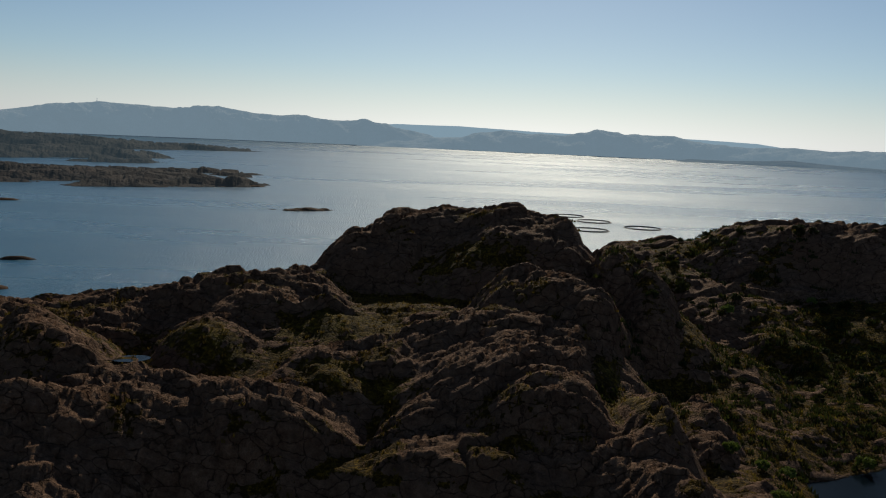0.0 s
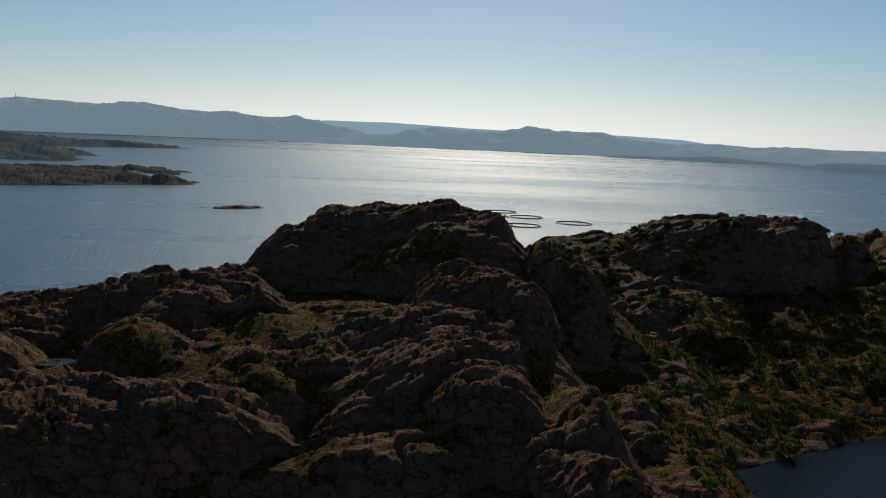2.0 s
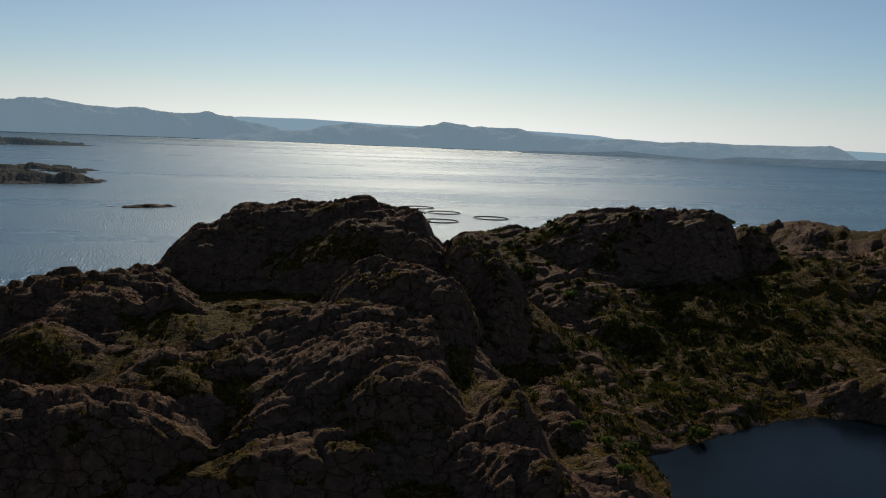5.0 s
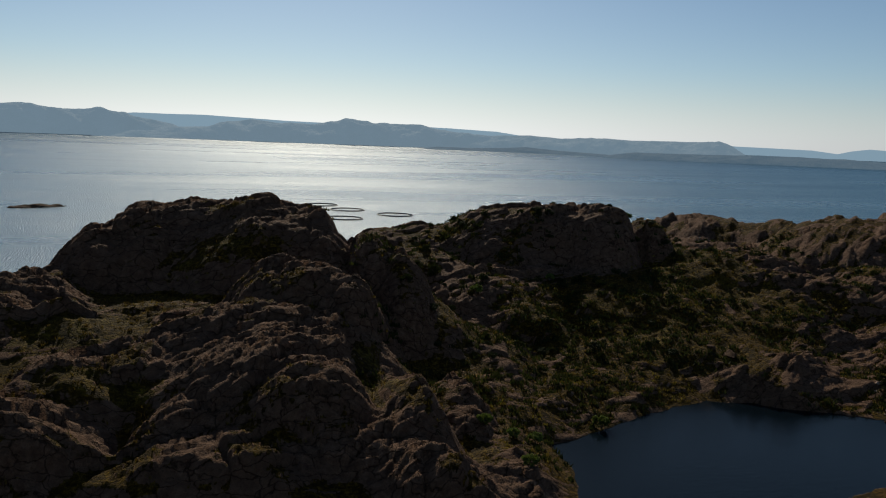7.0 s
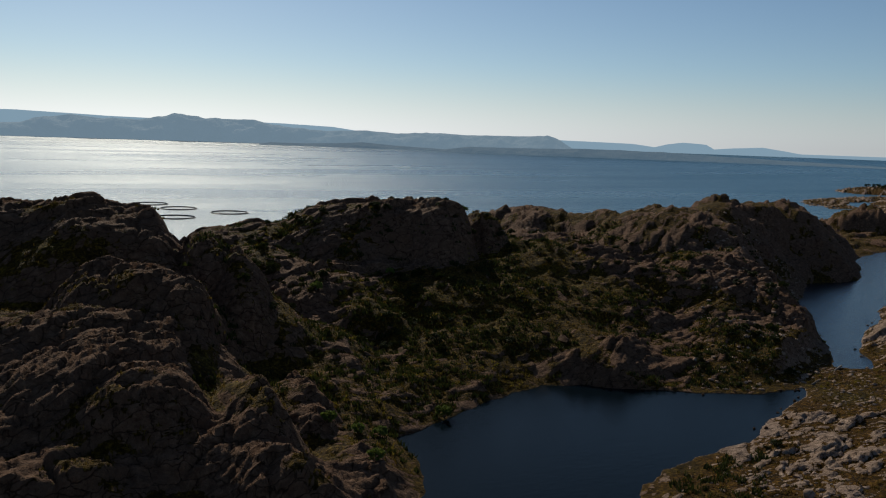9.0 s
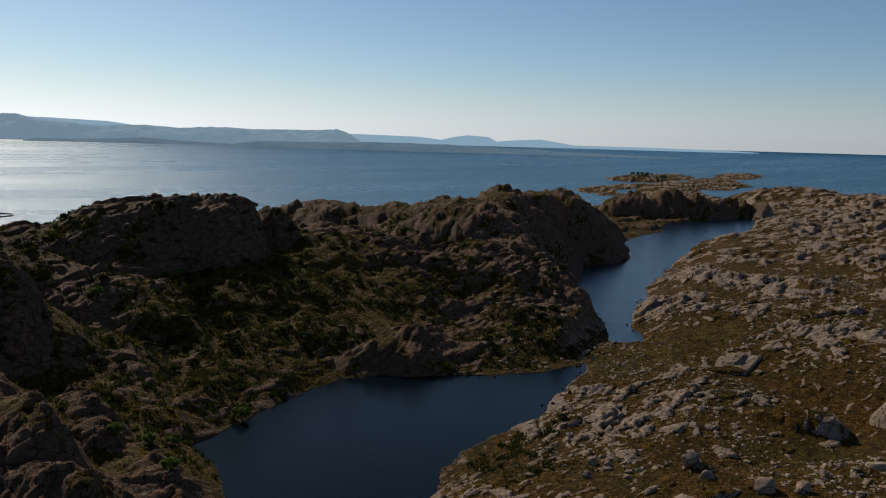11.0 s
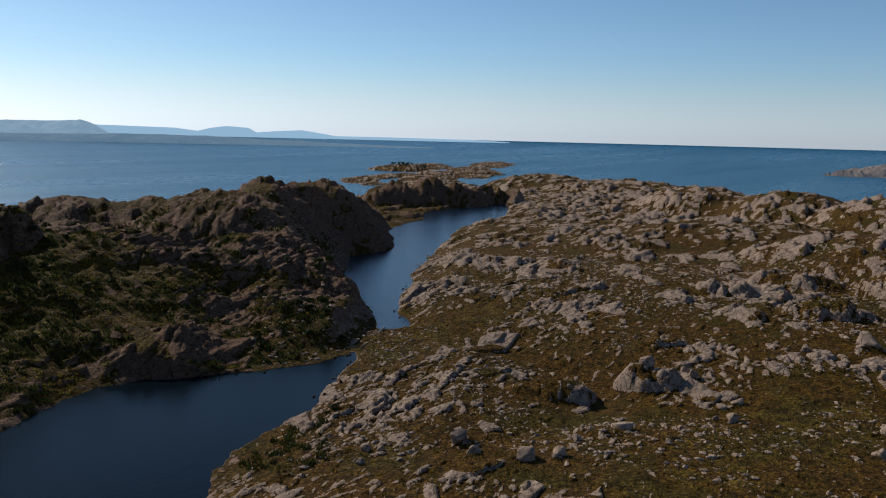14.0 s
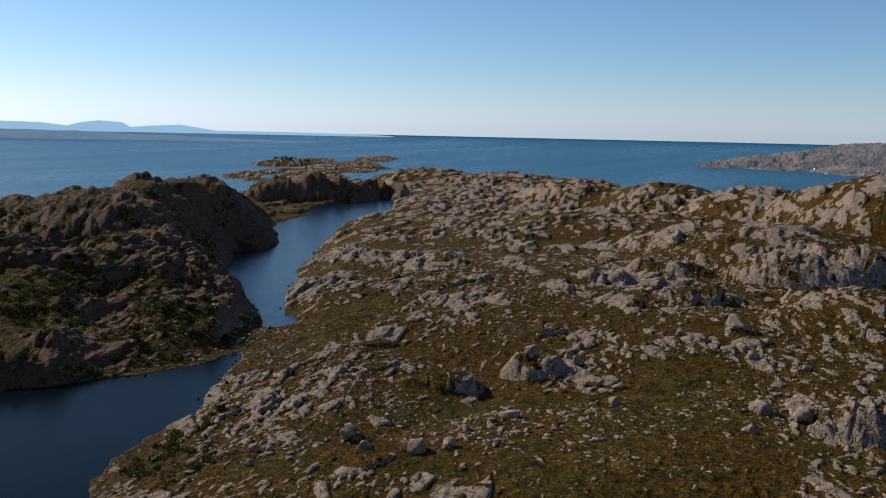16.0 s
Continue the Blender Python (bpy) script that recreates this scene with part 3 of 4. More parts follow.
MAST_CREST = [(-33, 0.2), (-28.3, 0.4), (-24.4, 1.07), (-22.1, 1.35), (-19.2, 1.28), (-17.9, 1.18), (-16.3, 1.2), (-14.9, 1.43), (-12.7, 1.12),
              (-9.8, 0.96), (-8.7, 0.83), (-5.7, 0.96), (-4.2, 0.7), (-1.2, 0.2), (0.5, -0.55)]
NEAR_CREST = [(-6, -0.5), (-3.8, -0.17), (-1.2, 0.02), (1.0, 0.15), (2.1, 0.46), (3.6, 0.71), (5.5, 0.53), (7.7, 0.5), (8.7, 0.74), (9.7, 0.9), (10.6, 0.86), (11.7, 0.74),
              (14.5, 0.79), (15.9, 0.46), (18.4, 0.21), (21.9, 0.35), (24.3, 0.18), (26.7, 0.31), (29.2, 0.26), (33.8, 0.36), (34.7, 0.04), (35.6, -0.5)]
FAR_CREST = [(-8, 0.3), (-3.5, 0.81), (1.0, 0.85), (5.8, 0.69), (9.9, 0.64), (14.9, 0.63), (18.0, 0.56), (19.7, 0.5), (23, 0.1), (28, 0.15), (31.3, 0.2), (35.0, 0.13),
             (39.3, 0.06), (42, -0.25)]
LOW_CREST = [(14.2, -0.85), (15.7, -0.62), (17.9, -0.63), (20, -0.55), (21.6, -0.43), (23.8, -0.58), (26.8, -0.7), (29, -0.8)]
LONG_CREST = [(26, -1.05), (27.2, -0.7), (28.7, -0.49), (31.3, -0.48), (35, -0.42), (38.6, -0.37), (42.2, -0.46), (45.7, -0.58), (49, -0.68), (52, -0.76), (56, -0.86),
              (58, -0.97)]
FLAT_CREST = [(37, -0.4), (38.7, -0.36), (40.4, -0.19), (41.5, 0.1), (42.5, 0.24), (43.9, 0.15), (44.4, -0.12), (45.6, -0.01), (47.3, 0.09), (48.6, -0.1), (49.5, -0.24),
              (53.9, -0.24), (58, -0.28), (60, -0.33), (63, -0.46)]
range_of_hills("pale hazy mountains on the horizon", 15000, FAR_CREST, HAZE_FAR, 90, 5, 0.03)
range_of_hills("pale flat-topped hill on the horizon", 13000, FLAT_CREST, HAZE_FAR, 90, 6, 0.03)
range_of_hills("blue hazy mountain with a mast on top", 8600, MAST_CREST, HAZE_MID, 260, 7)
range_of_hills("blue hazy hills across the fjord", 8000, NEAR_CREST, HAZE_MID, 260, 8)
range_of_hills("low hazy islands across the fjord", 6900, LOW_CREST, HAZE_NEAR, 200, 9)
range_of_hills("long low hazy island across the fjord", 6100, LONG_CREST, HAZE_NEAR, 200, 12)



# ---- other shores ----
def far_land(name, label, masses, span, depth, material, seed, size=60.0, bare=1.0, dark=0.6, kind="structure", relief=1.0):
    """Land across the water: masses (x, y, half length, half width, bearing, height) in true plan metres."""
    b = np.radians(np.linspace(span[0], span[1], int((span[1] - span[0]) * 20)))
    d = np.geomspace(depth[0], depth[1], 110)
    dd, bb = np.meshgrid(d, b, indexing="ij")
    x, y = dd * np.sin(bb), dd * np.cos(bb)
    wx, wy = x + size * 1.6 * (fractal(x, y, size * 2, seed, 5) - 0.5), y + size * 1.6 * (fractal(x, y, size * 2, seed + 9, 5) - 0.5)
    h = np.full(x.shape, -9.0)
    for cx, cy, long, wide, bearing, top in masses:
        c, s = math.cos(radians(bearing)), math.sin(radians(bearing))
        u, v = ((wx - cx) * s + (wy - cy) * c) / long, ((wx - cx) * c - (wy - cy) * s) / wide
        h = np.maximum(h, top * (1 - (u * u + v * v)))
    high, joint, own = blocks(x, y, size * 0.55, seed + 3)
    high2, joint2, own2 = blocks(x, y, size * 0.2, seed + 5)
    h = h + np.clip((h + 2) / 5, 0, 1) * relief * (high * size * 0.14 + high2 * size * 0.06 + 0.5)
    r, z0 = far_away(dd)
    ob = sheet(name, r * np.sin(bb), r * np.cos(bb), z0 + h * r / dd, material)
    attribute(ob, "rock", np.clip((high + high2 + 0.2 + 0.8 * (fractal(x, y, size, seed + 20) - 0.5)) * 2, 0, 1) * bare)
    attribute(ob, "lichen_shade", np.full(x.shape, dark))
    return tagged(ob, label, "island", kind=kind)


# nearer shores: dark or brown rock with a weaker glow painted in for haze
ISLAND_HAZE_GLOW = haze_glow_material("island_rock_thin_haze_glow", (0.032, 0.023, 0.017), (0.07, 0.09, 0.11), 0.16)
HAZE_LAND = haze_glow_material("land_light_haze_glow", (0.035, 0.029, 0.022), (0.10, 0.14, 0.17), 0.30)
HAZE_HEAD = haze_glow_material("headland_light_haze_glow", (0.15, 0.108, 0.082), (0.19, 0.21, 0.24), 0.2)
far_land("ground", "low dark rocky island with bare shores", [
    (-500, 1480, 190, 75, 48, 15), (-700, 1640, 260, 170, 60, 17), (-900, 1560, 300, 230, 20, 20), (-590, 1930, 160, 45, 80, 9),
    (-450, 1850, 60, 30, 80, 9), (-395, 1520, 60, 40, 40, 13)], (-37, -9), (1150, 2400), ISLAND_HAZE_GLOW, 400, 85.0, relief=0.8)
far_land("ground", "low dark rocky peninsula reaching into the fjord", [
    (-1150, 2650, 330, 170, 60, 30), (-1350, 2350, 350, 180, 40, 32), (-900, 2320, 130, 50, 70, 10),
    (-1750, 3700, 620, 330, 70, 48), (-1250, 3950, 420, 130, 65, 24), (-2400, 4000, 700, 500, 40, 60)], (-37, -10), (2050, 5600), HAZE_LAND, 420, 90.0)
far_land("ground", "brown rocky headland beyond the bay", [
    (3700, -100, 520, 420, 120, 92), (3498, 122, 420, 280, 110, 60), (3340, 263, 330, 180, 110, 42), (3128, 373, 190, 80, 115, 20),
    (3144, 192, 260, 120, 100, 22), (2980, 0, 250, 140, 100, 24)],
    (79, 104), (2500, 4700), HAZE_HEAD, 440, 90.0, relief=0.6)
far_land("ground", "low skerries and shallow channels off the point", [
    (1480, 1180, 170, 40, 60, 4), (1640, 1220, 180, 50, 70, 5), (1960, 1440, 150, 90, 60, 15), (2230, 1530, 300, 80, 60, 6), (2620, 1520, 320, 80, 65, 7),
    (1820, 1210, 220, 70, 60, 6), (1560, 1060, 240, 70, 60, 7), (1330, 880, 240, 90, 55, 9), (1350, 1060, 70, 24, 60, 3), (1950, 1180, 260, 70, 62, 7),
    (2150, 1330, 220, 60, 60, 6)],
    (47, 68), (1250, 3300), GROUND, 460, 40.0, 1.0, 0.0)


# ---- things ----
def mesh_of(name, bm, material, smooth=True):
    me = bpy.data.meshes.new(name)
    bm.to_mesh(me)
    bm.free()
    me.materials.append(material)
    if smooth:
        me.polygons.foreach_set("use_smooth", np.ones(len(me.polygons), bool))
    return me


def part(name, bm, material, parent, label="", smooth=True):
    ob = new(name, mesh_of(name, bm, material, smooth))
    ob.parent = parent
    return tagged(ob, label)


def ground_at(x, y):
    """Height of the land under a point of the plan."""
    r, b = math.hypot(x, y), (math.degrees(math.atan2(x, y)) + 30) % 360 - 30
    i = min(max(int(np.searchsorted(reach, r)) - 1, 0), len(reach) - 2)
    j = int(np.clip(np.searchsorted(bearings, b) - 1, 0, len(bearings) - 2))
    p, q = (r - reach[i]) / (reach[i + 1] - reach[i]), (b - bearings[j]) / (bearings[j + 1] - bearings[j])
    return float((GZ[i, j] * (1 - q) + GZ[i, j + 1] * q) * (1 - p) + (GZ[i + 1, j] * (1 - q) + GZ[i + 1, j + 1] * q) * p)


def rock_mesh(seed, flat=0.7, cuts=14, material=None, level=3):
    """A boulder: a ball planed off by a few joints, then roughened."""
    rng = random.Random(seed)
    bm = bmesh.new()
    bmesh.ops.create_icosphere(bm, subdivisions=level, radius=1.0)
    planes = []
    for _ in range(cuts):
        n = Vector((rng.gauss(0, 1), rng.gauss(0, 1), rng.gauss(0, 0.8))).normalized()
        planes.append((n, rng.uniform(0.42, 0.74)))
    shift = Vector((rng.uniform(-50, 50), rng.uniform(-50, 50), 0))
    for v in bm.verts:
        p = v.co.copy()
        for n, d in planes:
            over = p.dot(n) - d
            if over > 0:
                p -= n * over * 0.97
        p *= 1.25 + 0.16 * noise.noise(p * 1.7 + shift) + 0.06 * noise.noise(p * 5 + shift)
        v.co = Vector((p.x, p.y, p.z * flat))
    return mesh_of("boulder", bm, material or ROCK)


ROCKS = [rock_mesh(k, 0.62 + 0.07 * (k % 4)) for k in range(7)]
DARK_ROCKS = [rock_mesh(k, 0.62 + 0.07 * (k % 4), material=DARK_GRANITE) for k in range(7)]


def boulder(x, y, size, k, label, group, sink=0.3, z=None, stretch=(1, 1, 1)):
    ob = new("boulder", (DARK_ROCKS if y > 180 and x < 260 else ROCKS)[k % 7])
    ob.matrix_basis = pose(x, y, (ground_at(x, y) if z is None else z) + size * (0.5 - sink), 0, 0, k * 67 % 360) @ Matrix.Diagonal((size * stretch[0], size * stretch[1], size * stretch[2], 1))
    return tagged(ob, label, "boulder", group)


# big single boulders on the moor and by the tarn
BIG = [(369, 41, 5.5), (276, 22, 3.6), (262, 64, 2.2), (300, 88, 2.6), (283, 68, 2.4), (276, 71, 1.9), (194, 120, 3.0), (188, 112, 2.2), (191, 98, 3.0),
       (199, 92, 2.2), (292, 103, 3.4), (196, 274, 3.2), (190, 279, 2.0), (303, 92, 2.2), (252, 22, 2.0), (262, 8, 2.6), (330, 30, 2.6), (350, 60, 2.4), (318, -6, 2.2), (233, 88, 3.4)]
for k, (x, y, size) in enumerate(BIG):
    boulder(x, y, size, k, "large pinkish-grey granite boulder resting on the heath", "large boulders on the heath")
rng = random.Random(11)
count = 0
while count < 110:
    d, a = rng.uniform(185, 560), radians(rng.uniform(50, 95))
    x, y = d * math.sin(a), d * math.cos(a)
    if ground_at(x, y) < LAKE_LEVEL + 1.5:
        continue
    boulder(x, y, 0.5 + 1.3 * rng.random() ** 2, count, "weathered grey granite boulder half sunk in heath", "boulders on the moor", 0.25)
    count += 1
# stones along the lake shores
for ring, step in ((TARN[9:17], 7.0), (LONG_LAKE[:8], 11.0)):
    for (ax, ay), (bx, by) in zip(ring, ring[1:]):
        n = int(math.hypot(bx - ax, by - ay) / step)
        for q in range(n):
            f = (q + rng.random()) / n
            x, y = ax + (bx - ax) * f + rng.uniform(-3, 3), ay + (by - ay) * f + rng.uniform(-3, 3)
            boulder(x, y, rng.uniform(0.4, 1.0), count, "dark wet stone lying at the water's edge", "stones along the lake shore", 0.3, max(LAKE_LEVEL - 0.1, ground_at(x, y)))
            count += 1


def skerry(x, y, long, wide, bearing, high, seed):
    """A low wave-washed rock in the fjord."""
    bm = bmesh.new()
    bmesh.ops.create_grid(bm, x_segments=70, y_segments=36, size=1.0)
    c, s = math.cos(radians(bearing)), math.sin(radians(bearing))
    for v in bm.verts:
        u, w = v.co.x, v.co.y
        px, py = x + u * long * s + w * wide * c, y + u * long * c - w * wide * s
        edge = math.hypot(u, w) * (0.85 + 0.5 * noise.noise(Vector((px, py, seed)) * 0.05))
        v.co = Vector((px, py, high * (1 - edge ** 1.5 * 1.3) + high * 0.45 * noise.noise(Vector((px, py, seed)) * 0.13) - 0.2))
    ob = new("skerry", mesh_of("skerry", bm, DARK_GRANITE))
    return tagged(ob, "low dark skerry washed by the fjord", "skerry", "skerries in the fjord")


for k, spec in enumerate([(-178, 1106, 36, 9, 60, 4.5), (-222, 1100, 6, 3, 70, 1.0), (-337, 1533, 16, 8, 60, 3.5), (-556, 1070, 22, 8, 65, 3), (-310, 612, 18, 4, 70, 2.2), (-268, 500, 10, 5, 60, 2.5)]):
    skerry(*spec, k)


def pond(x, y, long, wide, bearing, label):
    """A shallow pool in a hollow of the rock."""
    bm = bmesh.new()
    c, s = math.cos(radians(bearing)), math.sin(radians(bearing))
    top = POOLS[(x, y)]
    ring = []
    for k in range(40):
        q = 2 * math.pi * k / 40
        u, v = 1.5 * long * math.cos(q), 1.5 * wide * math.sin(q)
        ring.append(bm.verts.new((x + u * s + v * c, y + u * c - v * s, top)))
    bm.faces.new(ring)
    return tagged(new("water", mesh_of("pool", bm, LAKE, False)), label, "pool", kind="structure")


for (x, y), (long, wide, bearing) in POOL_SIZES.items():
    pond(x, y, long, wide, bearing, "small still rain pool in a rock hollow")


# ---- fish farm ----
def plain(name, colour, rough, metal=0.0):
    m = Nodes(name)
    m.bsdf.inputs["Metallic"].default_value = metal
    grime = m.noise(m.place(), 2.5, 4, 0.6)
    return m.done(m.mix(grime, tuple(c * 0.75 for c in colour), tuple(c * 1.2 for c in colour)), rough)


PIPE = plain("black_float_pipe", (0.03, 0.03, 0.035), 0.5)
NET = plain("dark_net", (0.05, 0.055, 0.06), 0.8)
STEEL = plain("grey_steel", (0.35, 0.36, 0.37), 0.45, 0.8)


def torus(radius, thick, z, seg=72, ring=8):
    bm = bmesh.new()
    rows = [[bm.verts.new(((radius + thick * math.cos(q)) * math.cos(p), (radius + thick * math.cos(q)) * math.sin(p), z + thick * math.sin(q)))
             for q in (2 * math.pi * j / ring for j in range(ring))] for p in (2 * math.pi * i / seg for i in range(seg))]
    for i in range(seg):
        for j in range(ring):
            bm.faces.new((rows[i][j], rows[(i + 1) % seg][j], rows[(i + 1) % seg][(j + 1) % ring], rows[i][(j + 1) % ring]))
    return bm


def rod(a, b, r, sides=6):
    bm = bmesh.new()
    a, b = Vector(a), Vector(b)
    bmesh.ops.create_cone(bm, cap_ends=True, segments=sides, radius1=r, radius2=r, depth=(b - a).length,
                          matrix=Matrix.Translation((a + b) / 2) @ (b - a).to_track_quat("Z", "Y").to_matrix().to_4x4())
    return bm


def fish_pen():
    pen = tagged(new("fish_pen"), "round black fish farm pen floating on the fjord", "fish pen", "fish farm pens")
    part("float_ring", torus(23.0, 0.45, 0.15), PIPE, pen)
    part("float_ring", torus(21.8, 0.45, 0.15), PIPE, pen)
    part("handrail", torus(22.0, 0.14, 1.25), PIPE, pen)
    for k in range(24):
        a = 2 * math.pi * k / 24
        c, s = math.cos(a), math.sin(a)
        part("stanchion", rod((22.0 * c, 22.0 * s, 0.2), (22.0 * c, 22.0 * s, 1.3), 0.09), PIPE, pen)
    bm = bmesh.new()
    top = [bm.verts.new((21.5 * math.cos(a), 21.5 * math.sin(a), 1.15)) for a in (2 * math.pi * k / 72 for k in range(72))]
    low = [bm.verts.new((v.co.x, v.co.y, 0.1)) for v in top]
    for k in range(72):
        bm.faces.new((top[k], top[(k + 1) % 72], low[(k + 1) % 72], low[k]))
    part("net", bm, NET, pen, "dark net hung inside the rail")
    return pen


first = fish_pen()
first.location = (172, 1008, 0)
for x, y in ((196, 1122), (246, 1058), (172, 1194)):
    copy_thing(first, pose(x, y, 0, 0, 0, x))

# ---- mast on the far mountain ----
mast_r, mast_z = far_away(np.array(8600.0))
mb = radians(-22.1)
mr = float(mast_r) + 195
mast = tagged(new("radio_mast"), "thin grey radio mast on the far mountain top", "mast")
mast.location = (mr * math.sin(mb), mr * math.cos(mb), 100 + mr * math.tan(radians(1.33)) - 6)
# the mast parts take the same painted haze glow as the hill below
part("pole", rod((0, 0, 0), (0, 0, 24), 1.1), HAZE_MID, mast)
part("platform", rod((0, 0, 9), (0, 0, 11), 2.4, 10), HAZE_MID, mast)
part("hut", rod((0, 0, 0), (0, 0, 7), 4.0, 4), HAZE_MID, mast)


# ---- plants ----
def leaf_material(name, low, high):
    m = Nodes(name)
    isle = m.add("NewGeometry").outputs["Random Per Island"]
    m.bsdf.inputs["Specular IOR Level"].default_value = 0.2
    col = m.ramp(isle, [(0.0, low), (1.0, high)])
    m.done(col, 0.7)
    thin = m.add("BsdfTranslucent", {"Color": col})
    both = m.add("MixShader", {0: 0.35, 1: m.bsdf.outputs[0], 2: thin.outputs[0]})
    m.tree.links.new(both.outputs[0], m.out.inputs["Surface"])
    return m.mat


BIRCH = leaf_material("birch_leaves", (0.05, 0.08, 0.012), (0.17, 0.20, 0.035))
JUNIPER = leaf_material("juniper_sprays", (0.010, 0.014, 0.003), (0.048, 0.052, 0.010))
HEATHER = leaf_material("heather_tufts", (0.03, 0.018, 0.004), (0.15, 0.10, 0.016))
GRASS = leaf_material("moor_grass", (0.09, 0.065, 0.010), (0.22, 0.165, 0.022))
PINE = leaf_material("pine_needles", (0.012, 0.02, 0.008), (0.04, 0.055, 0.02))
BARK = plain("grey_bark", (0.09, 0.075, 0.06), 0.85)


def leaves(rng, clumps, per, leaf):
    """Small leaf blades round the middles of clumps (x, y, z, radius)."""
    verts = []
    for cx, cy, cz, r in clumps:
        for _ in range(per):
            d = Vector((rng.gauss(0, 1), rng.gauss(0, 1), rng.gauss(0, 0.9))).normalized() * r * rng.random() ** 0.4
            c = Vector((cx, cy, cz)) + d
            a = Vector((rng.gauss(0, 1), rng.gauss(0, 1), rng.gauss(0, 1))).normalized() * leaf * rng.uniform(0.6, 1.3)
            b = a.orthogonal().normalized() * leaf * 0.55
            verts += [c - a, c + b, c + a, c - b]
    bm = bmesh.new()
    vs = [bm.verts.new(v) for v in verts]
    for k in range(0, len(vs), 4):
        bm.faces.new(vs[k:k + 4])
    return bm


def shrub(name, seed, width, high, material, leaf, label, group, category, stems=5, clumps=16, per=34):
    rng = random.Random(seed)
    ob = tagged(new(name), label, category, group)
    spots = []
    for _ in range(clumps):
        a, q = rng.uniform(0, 6.28), rng.random() ** 0.6
        spots.append((q * width / 2 * math.cos(a), q * width / 2 * math.sin(a), high * (0.3 + 0.62 * rng.random() * (1 - 0.55 * q * q)), width * rng.uniform(0.12, 0.2)))
    bm = bmesh.new()
    for x, y, z, r in spots[:stems]:
        piece = rod((0, 0, -0.3), (x * 0.8, y * 0.8, z * 0.9), 0.03 * high, 5)
        me = bpy.data.meshes.new("stem")
        piece.to_mesh(me)
        piece.free()
        bm.from_mesh(me)
        bpy.data.meshes.remove(me)
    part("stems", bm, BARK, ob)
    part("crown", leaves(rng, spots, per, leaf), material, ob, smooth=False)
    return ob


def plant(ob, places, rng):
    """Sets a plant at the first place and copies of it at the rest: (x, y, scale)."""
    for k, (x, y, size) in enumerate(places):
        m = pose(x, y, ground_at(x, y) - 0.05, 0, 0, rng.uniform(0, 360))
        one = ob if k == 0 else copy_thing(ob, m)
        one.matrix_basis = m @ Matrix.Scale(size, 4)


rng = random.Random(5)
plant(shrub("birch_bush", 1, 5.0, 4.4, BIRCH, 0.30, "bright green young birch bush on the tarn shore", "birch bushes", "bush", 6, 26, 70),
      [(122, 233, 1.0), (76, 212, 0.8), (84, 211, 0.7), (92, 214, 0.75), (79, 186, 0.8), (112, 330, 0.9), (152, 347, 0.8), (206, 380, 0.9), (128, 226, 0.5)], rng)
junipers, tries = [], 0
while len(junipers) < 240:
    d, a = rng.uniform(250, 520), radians(rng.uniform(14, 50))
    x, y = d * math.sin(a), d * math.cos(a)
    tries += 1
    if ground_at(x, y) < LAKE_LEVEL + 0.8 or (value_noise(np.array([x]), np.array([y]), 40.0, 5)[0] < 0.45 and tries < 5000):
        continue
    junipers.append((x, y, rng.uniform(0.5, 1.25)))
for k in range(3):
    plant(shrub("juniper_shrub", 20 + k, 3.8, 2.2, JUNIPER, 0.27, "dark green juniper shrub growing between the rocks", "juniper shrubs", "shrub", 4, 16, 40), junipers[k::3], rng)


def pine_tree(seed):
    rng = random.Random(seed)
    tree = tagged(new("pine_tree"), "small dark wind-bent pine on the skerry", "tree", "pines on the skerry")
    part("trunk", rod((0, 0, -1), (rng.uniform(-1, 1), rng.uniform(-1, 1), 9), 0.3), BARK, tree)
    spots = [(rng.uniform(-3.5, 3.5), rng.uniform(-3.5, 3.5), rng.uniform(4, 11), rng.uniform(1.2, 2.2)) for _ in range(14)]
    part("crown", leaves(rng, spots, 26, 0.7), PINE, tree, smooth=False)
    return tree


pine = pine_tree(3)
for k in range(16):
    d, a = rng.uniform(2390, 2470), radians(rng.uniform(53.2, 54.9) if k < 12 else rng.uniform(55, 56.2))
    r, z0 = far_away(np.array(d))
    m = pose(float(r) * math.sin(a), float(r) * math.cos(a), float(z0) + (9 if k < 12 else 3), 0, 0, k * 50)
    one = pine if k == 0 else copy_thing(pine, m)
    one.matrix_basis = m @ Matrix.Scale(rng.uniform(0.7, 1.2), 4)


# ---- heather and grass tufts, countless ----
def tufts(name, label, spots, material, seed, size=1.0, per=9):
    """Low tufts of blades on the ground, one mesh."""
    rng = np.random.default_rng(seed)
    z, bare, _ = island(spots[:, 0], spots[:, 1])
    ok = (z > LAKE_LEVEL + 0.5) & (bare < 0.5)
    base = np.stack([spots[:, 0], spots[:, 1], z], -1)[ok]
    n = len(base)
    at = np.repeat(base, per, 0) + size * np.stack([rng.normal(0, 0.45, n * per), rng.normal(0, 0.45, n * per), np.zeros(n * per)], -1)
    a = rng.uniform(0, 6.28, n * per)
    side = np.stack([np.cos(a), np.sin(a), 0 * a], -1) * rng.uniform(0.1, 0.3, (n * per, 1)) * size
    up = np.stack([rng.normal(0, 0.2, n * per), rng.normal(0, 0.2, n * per), rng.uniform(0.35, 0.9, n * per)], -1) * size
    co = np.stack([at - side - (0, 0, 0.2), at + side - (0, 0, 0.2), at + up], 1)
    me = bpy.data.meshes.new(name)
    me.from_pydata(co.reshape(-1, 3).tolist(), [], np.arange(n * per * 3).reshape(-1, 3).tolist())
    me.materials.append(material)
    return tagged(new(name, me), label, "heather", kind="stuff")


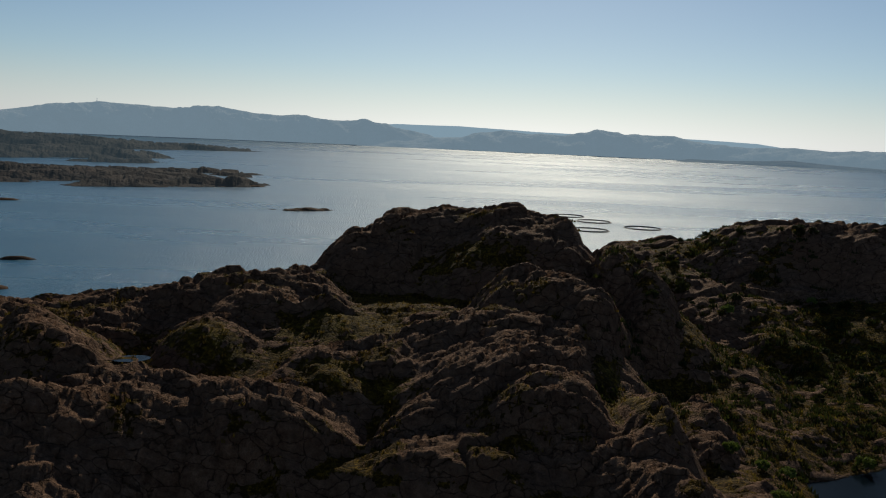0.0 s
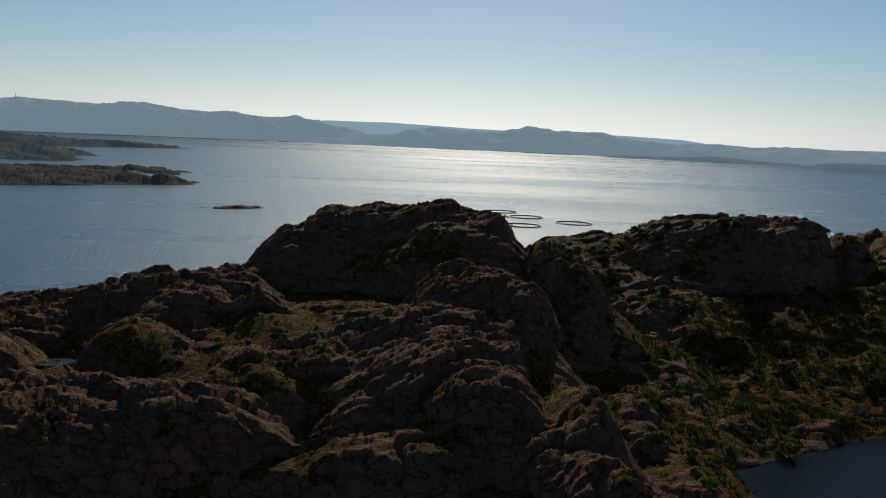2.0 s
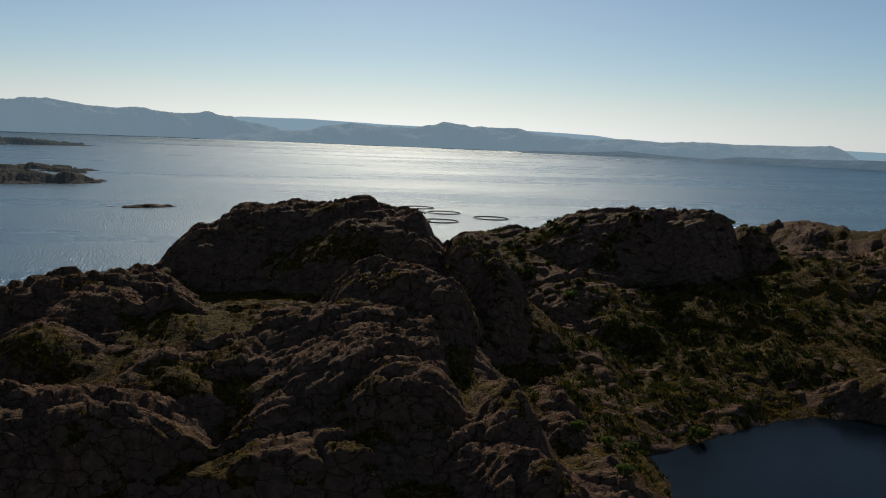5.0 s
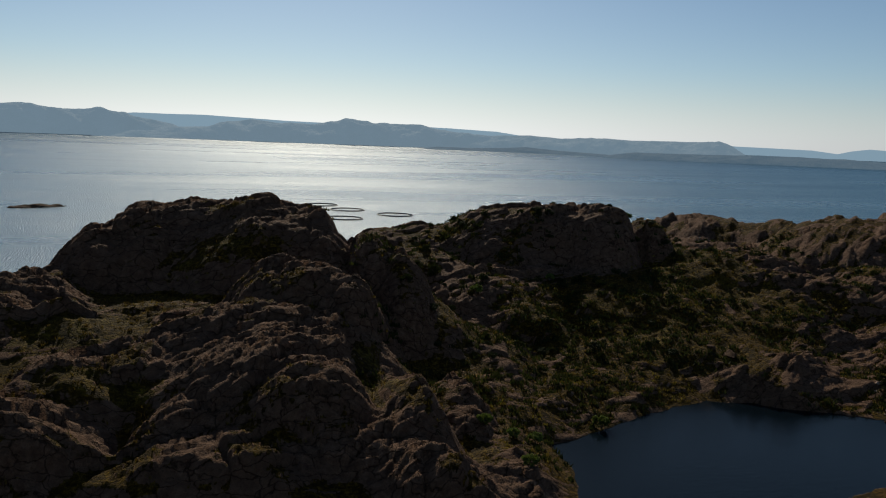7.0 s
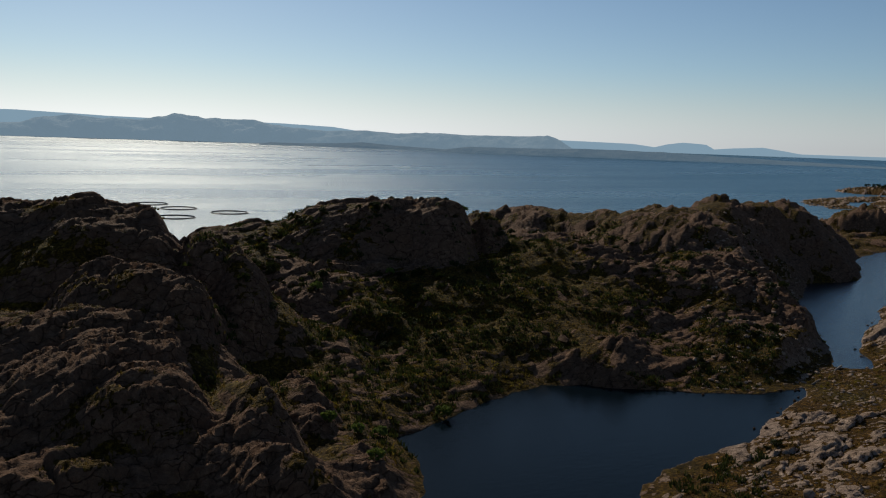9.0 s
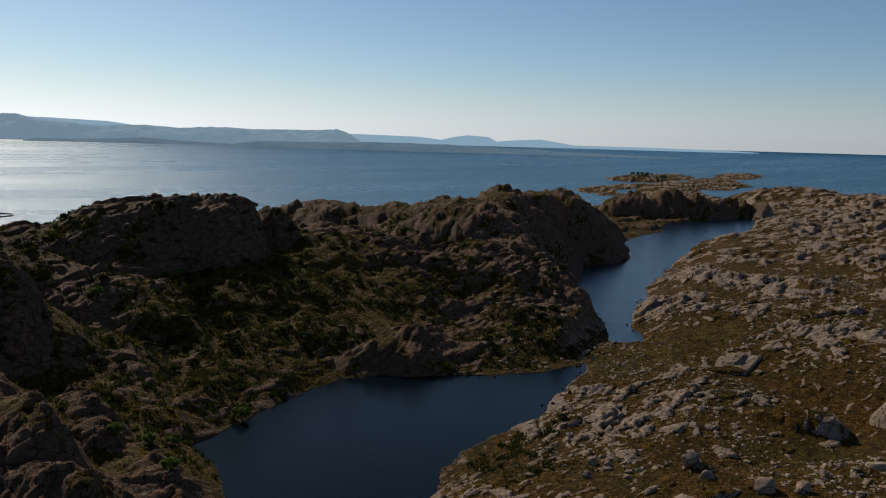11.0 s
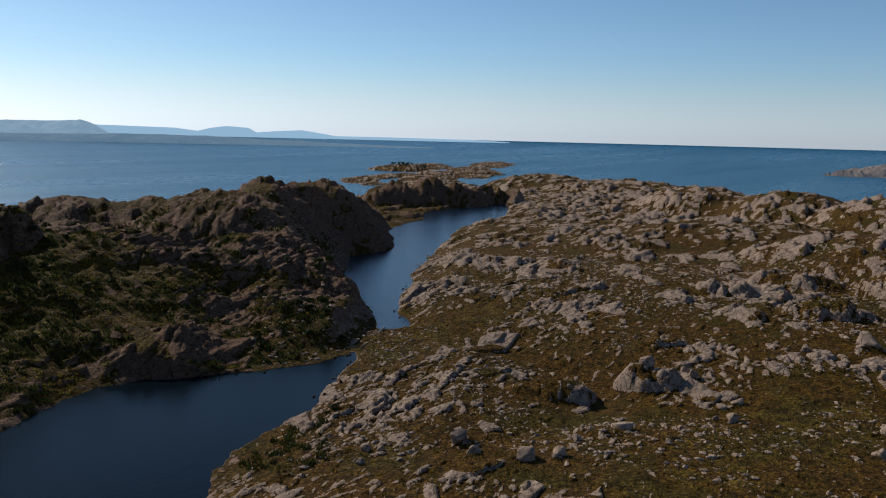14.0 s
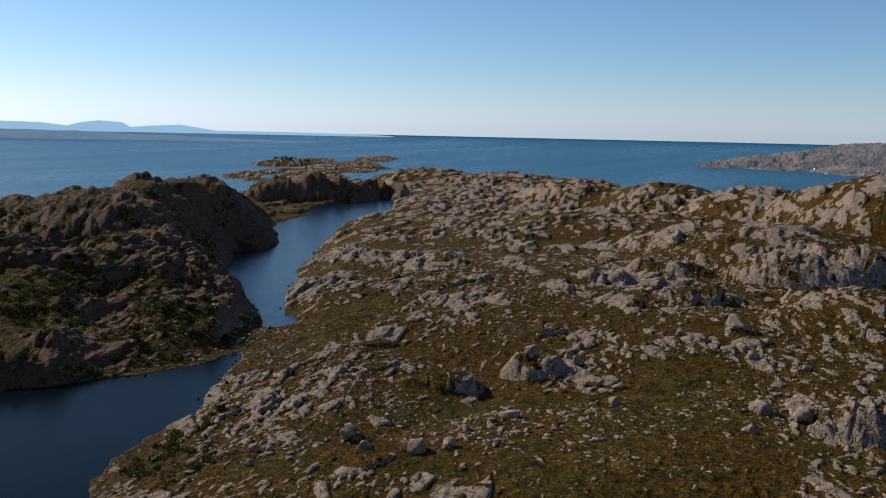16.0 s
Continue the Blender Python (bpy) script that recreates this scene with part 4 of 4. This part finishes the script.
rng2 = np.random.default_rng(8)
d = rng2.uniform(0, 1, 16000) ** 0.7 * 330 + 170
a = np.radians(rng2.uniform(-30, 95, 16000))
tufts("heather", "brown and yellow heather tufts covering the moor", np.stack([d * np.sin(a), d * np.cos(a)], -1), HEATHER, 9)

d = rng2.uniform(0, 1, 9000) ** 0.8 * 330 + 215
a = np.radians(rng2.uniform(8, 49, 9000))
spots = np.stack([d * np.sin(a), d * np.cos(a)], -1)
spots = spots[fractal(spots[:, 0], spots[:, 1], 26, 95, 3) > 0.45]
tufts("scrub", "dark green scrub of juniper and heather on the valley slopes", spots, JUNIPER, 10, 1.7, 14)
spots = np.stack([rng2.uniform(60, 330, 5000), rng2.uniform(200, 470, 5000)], -1)
spots = spots[fractal(spots[:, 0], spots[:, 1], 20, 97, 3) > 0.55]
tufts("grass", "yellowed tufts of moor grass on the valley floor", spots, GRASS, 11, 1.0, 12)


# ---- small stones ----
def stones(name, label, spots, material, seed):
    """Countless small pale stones in the heath, one mesh."""
    rng = np.random.default_rng(seed)
    bm = bmesh.new()
    bmesh.ops.create_icosphere(bm, subdivisions=1, radius=1.0)
    bm.verts.ensure_lookup_table()
    shape = np.array([v.co for v in bm.verts])
    faces = np.array([[v.index for v in f.verts] for f in bm.faces])
    bm.free()
    z, bare, _ = island(spots[:, 0], spots[:, 1])
    base = np.stack([spots[:, 0], spots[:, 1], z], -1)[z > LAKE_LEVEL + 0.3]
    n = len(base)
    size = 0.3 + 0.9 * rng.random(n) ** 3
    a = rng.uniform(0, 6.28, n)
    local = shape[None] * rng.uniform(0.6, 1.3, (n, len(shape), 1)) * size[:, None, None] * np.array([1.25, 0.9, 0.6])
    co = np.stack([local[..., 0] * np.cos(a)[:, None] - local[..., 1] * np.sin(a)[:, None], local[..., 0] * np.sin(a)[:, None] + local[..., 1] * np.cos(a)[:, None], local[..., 2]], -1) + base[:, None]
    me = bpy.data.meshes.new(name)
    me.from_pydata(co.reshape(-1, 3).tolist(), [], (faces[None] + (np.arange(n) * len(shape))[:, None, None]).reshape(-1, 3).tolist())
    me.materials.append(material)
    return tagged(new(name, me), label, "stones", kind="stuff")


d = rng2.uniform(0, 1, 14000) ** 0.8 * 420 + 175
a = np.radians(rng2.uniform(44, 95, 14000))
spots = np.stack([d * np.sin(a), d * np.cos(a)], -1)
patch = fractal(spots[:, 0], spots[:, 1], 30, 55, 3) > 0.49
stones("stones", "small pale stones strewn through the heath", spots[patch], ROCK, 3)


# ---- log across the narrows ----
log = tagged(new("log"), "weathered grey log lying across the narrows between lakes", "log")
low_end, high_end = Vector((268.8, 215.2, 12.7)), Vector((303.5, 229.9, 12.9))
part("trunk", rod(low_end, high_end, 0.45, 10), BARK, log)
along = (high_end - low_end)
for f, side, length in ((0.25, 1, 2.4), (0.5, -1, 1.8), (0.72, 1, 2.1), (0.88, -1, 1.5)):
    at = low_end + along * f
    part("branch", rod(at, at + Vector((along.y, -along.x, 0)).normalized() * side * length + Vector((0, 0, 0.5)), 0.14, 6), BARK, log)

# ---- cottages on the headland ----
WHITE = plain("white_boards", (0.75, 0.74, 0.70), 0.7)
SLATE = plain("grey_roof", (0.10, 0.10, 0.11), 0.7)
DARK_GLASS = plain("dark_glass", (0.02, 0.025, 0.03), 0.1)
head = [ob for ob in scene.objects if ob.get("label") == "brown rocky headland beyond the bay"][0]
land = np.empty(len(head.data.vertices) * 3, np.float32)
head.data.vertices.foreach_get("co", land)
land = land.reshape(-1, 3)


def box(x0, x1, y0, y1, z0, z1):
    bm = bmesh.new()
    bmesh.ops.create_cube(bm, size=1.0, matrix=Matrix.Translation(((x0 + x1) / 2, (y0 + y1) / 2, (z0 + z1) / 2)) @ Matrix.Diagonal((x1 - x0, y1 - y0, z1 - z0, 1)))
    return bm


def cottage():
    house = tagged(new("cottage"), "small white wooden cottage with a grey roof", "house", "cottages on the headland")
    part("wall", box(-5, 5, -3.5, 3.5, -2, 3.2), WHITE, house, smooth=False)
    bm = bmesh.new()
    v = [bm.verts.new(p) for p in ((-5.4, -3.9, 3.1), (5.4, -3.9, 3.1), (5.4, 3.9, 3.1), (-5.4, 3.9, 3.1), (-5.4, 0, 6), (5.4, 0, 6))]
    for f in ((0, 1, 5, 4), (2, 3, 4, 5), (0, 4, 3), (1, 2, 5), (0, 3, 2, 1)):
        bm.faces.new([v[k] for k in f])
    part("roof", bm, SLATE, house, smooth=False)
    for x in (-3, 0.6, 3):
        part("window", box(x - 0.5, x + 0.5, -3.56, -3.44, 1.0, 2.3), DARK_GLASS, house, smooth=False)
    part("door", box(-1.5, -0.6, -3.57, -3.44, 0.0, 2.1), SLATE, house, smooth=False)
    return house


home = cottage()
for k, (bearing, true) in enumerate(((88.3, 2830), (88.9, 2800), (89.6, 2780), (87.7, 2960))):
    r, _ = far_away(np.array(float(true)))
    x, y = float(r) * math.sin(radians(bearing)), float(r) * math.cos(radians(bearing))
    z = float(land[np.argmin((land[:, 0] - x) ** 2 + (land[:, 1] - y) ** 2), 2])
    m = pose(x, y, z + 0.3, 0, 0, 70 + 17 * k)
    one = home if k == 0 else copy_thing(home, m)
    one.matrix_basis = m
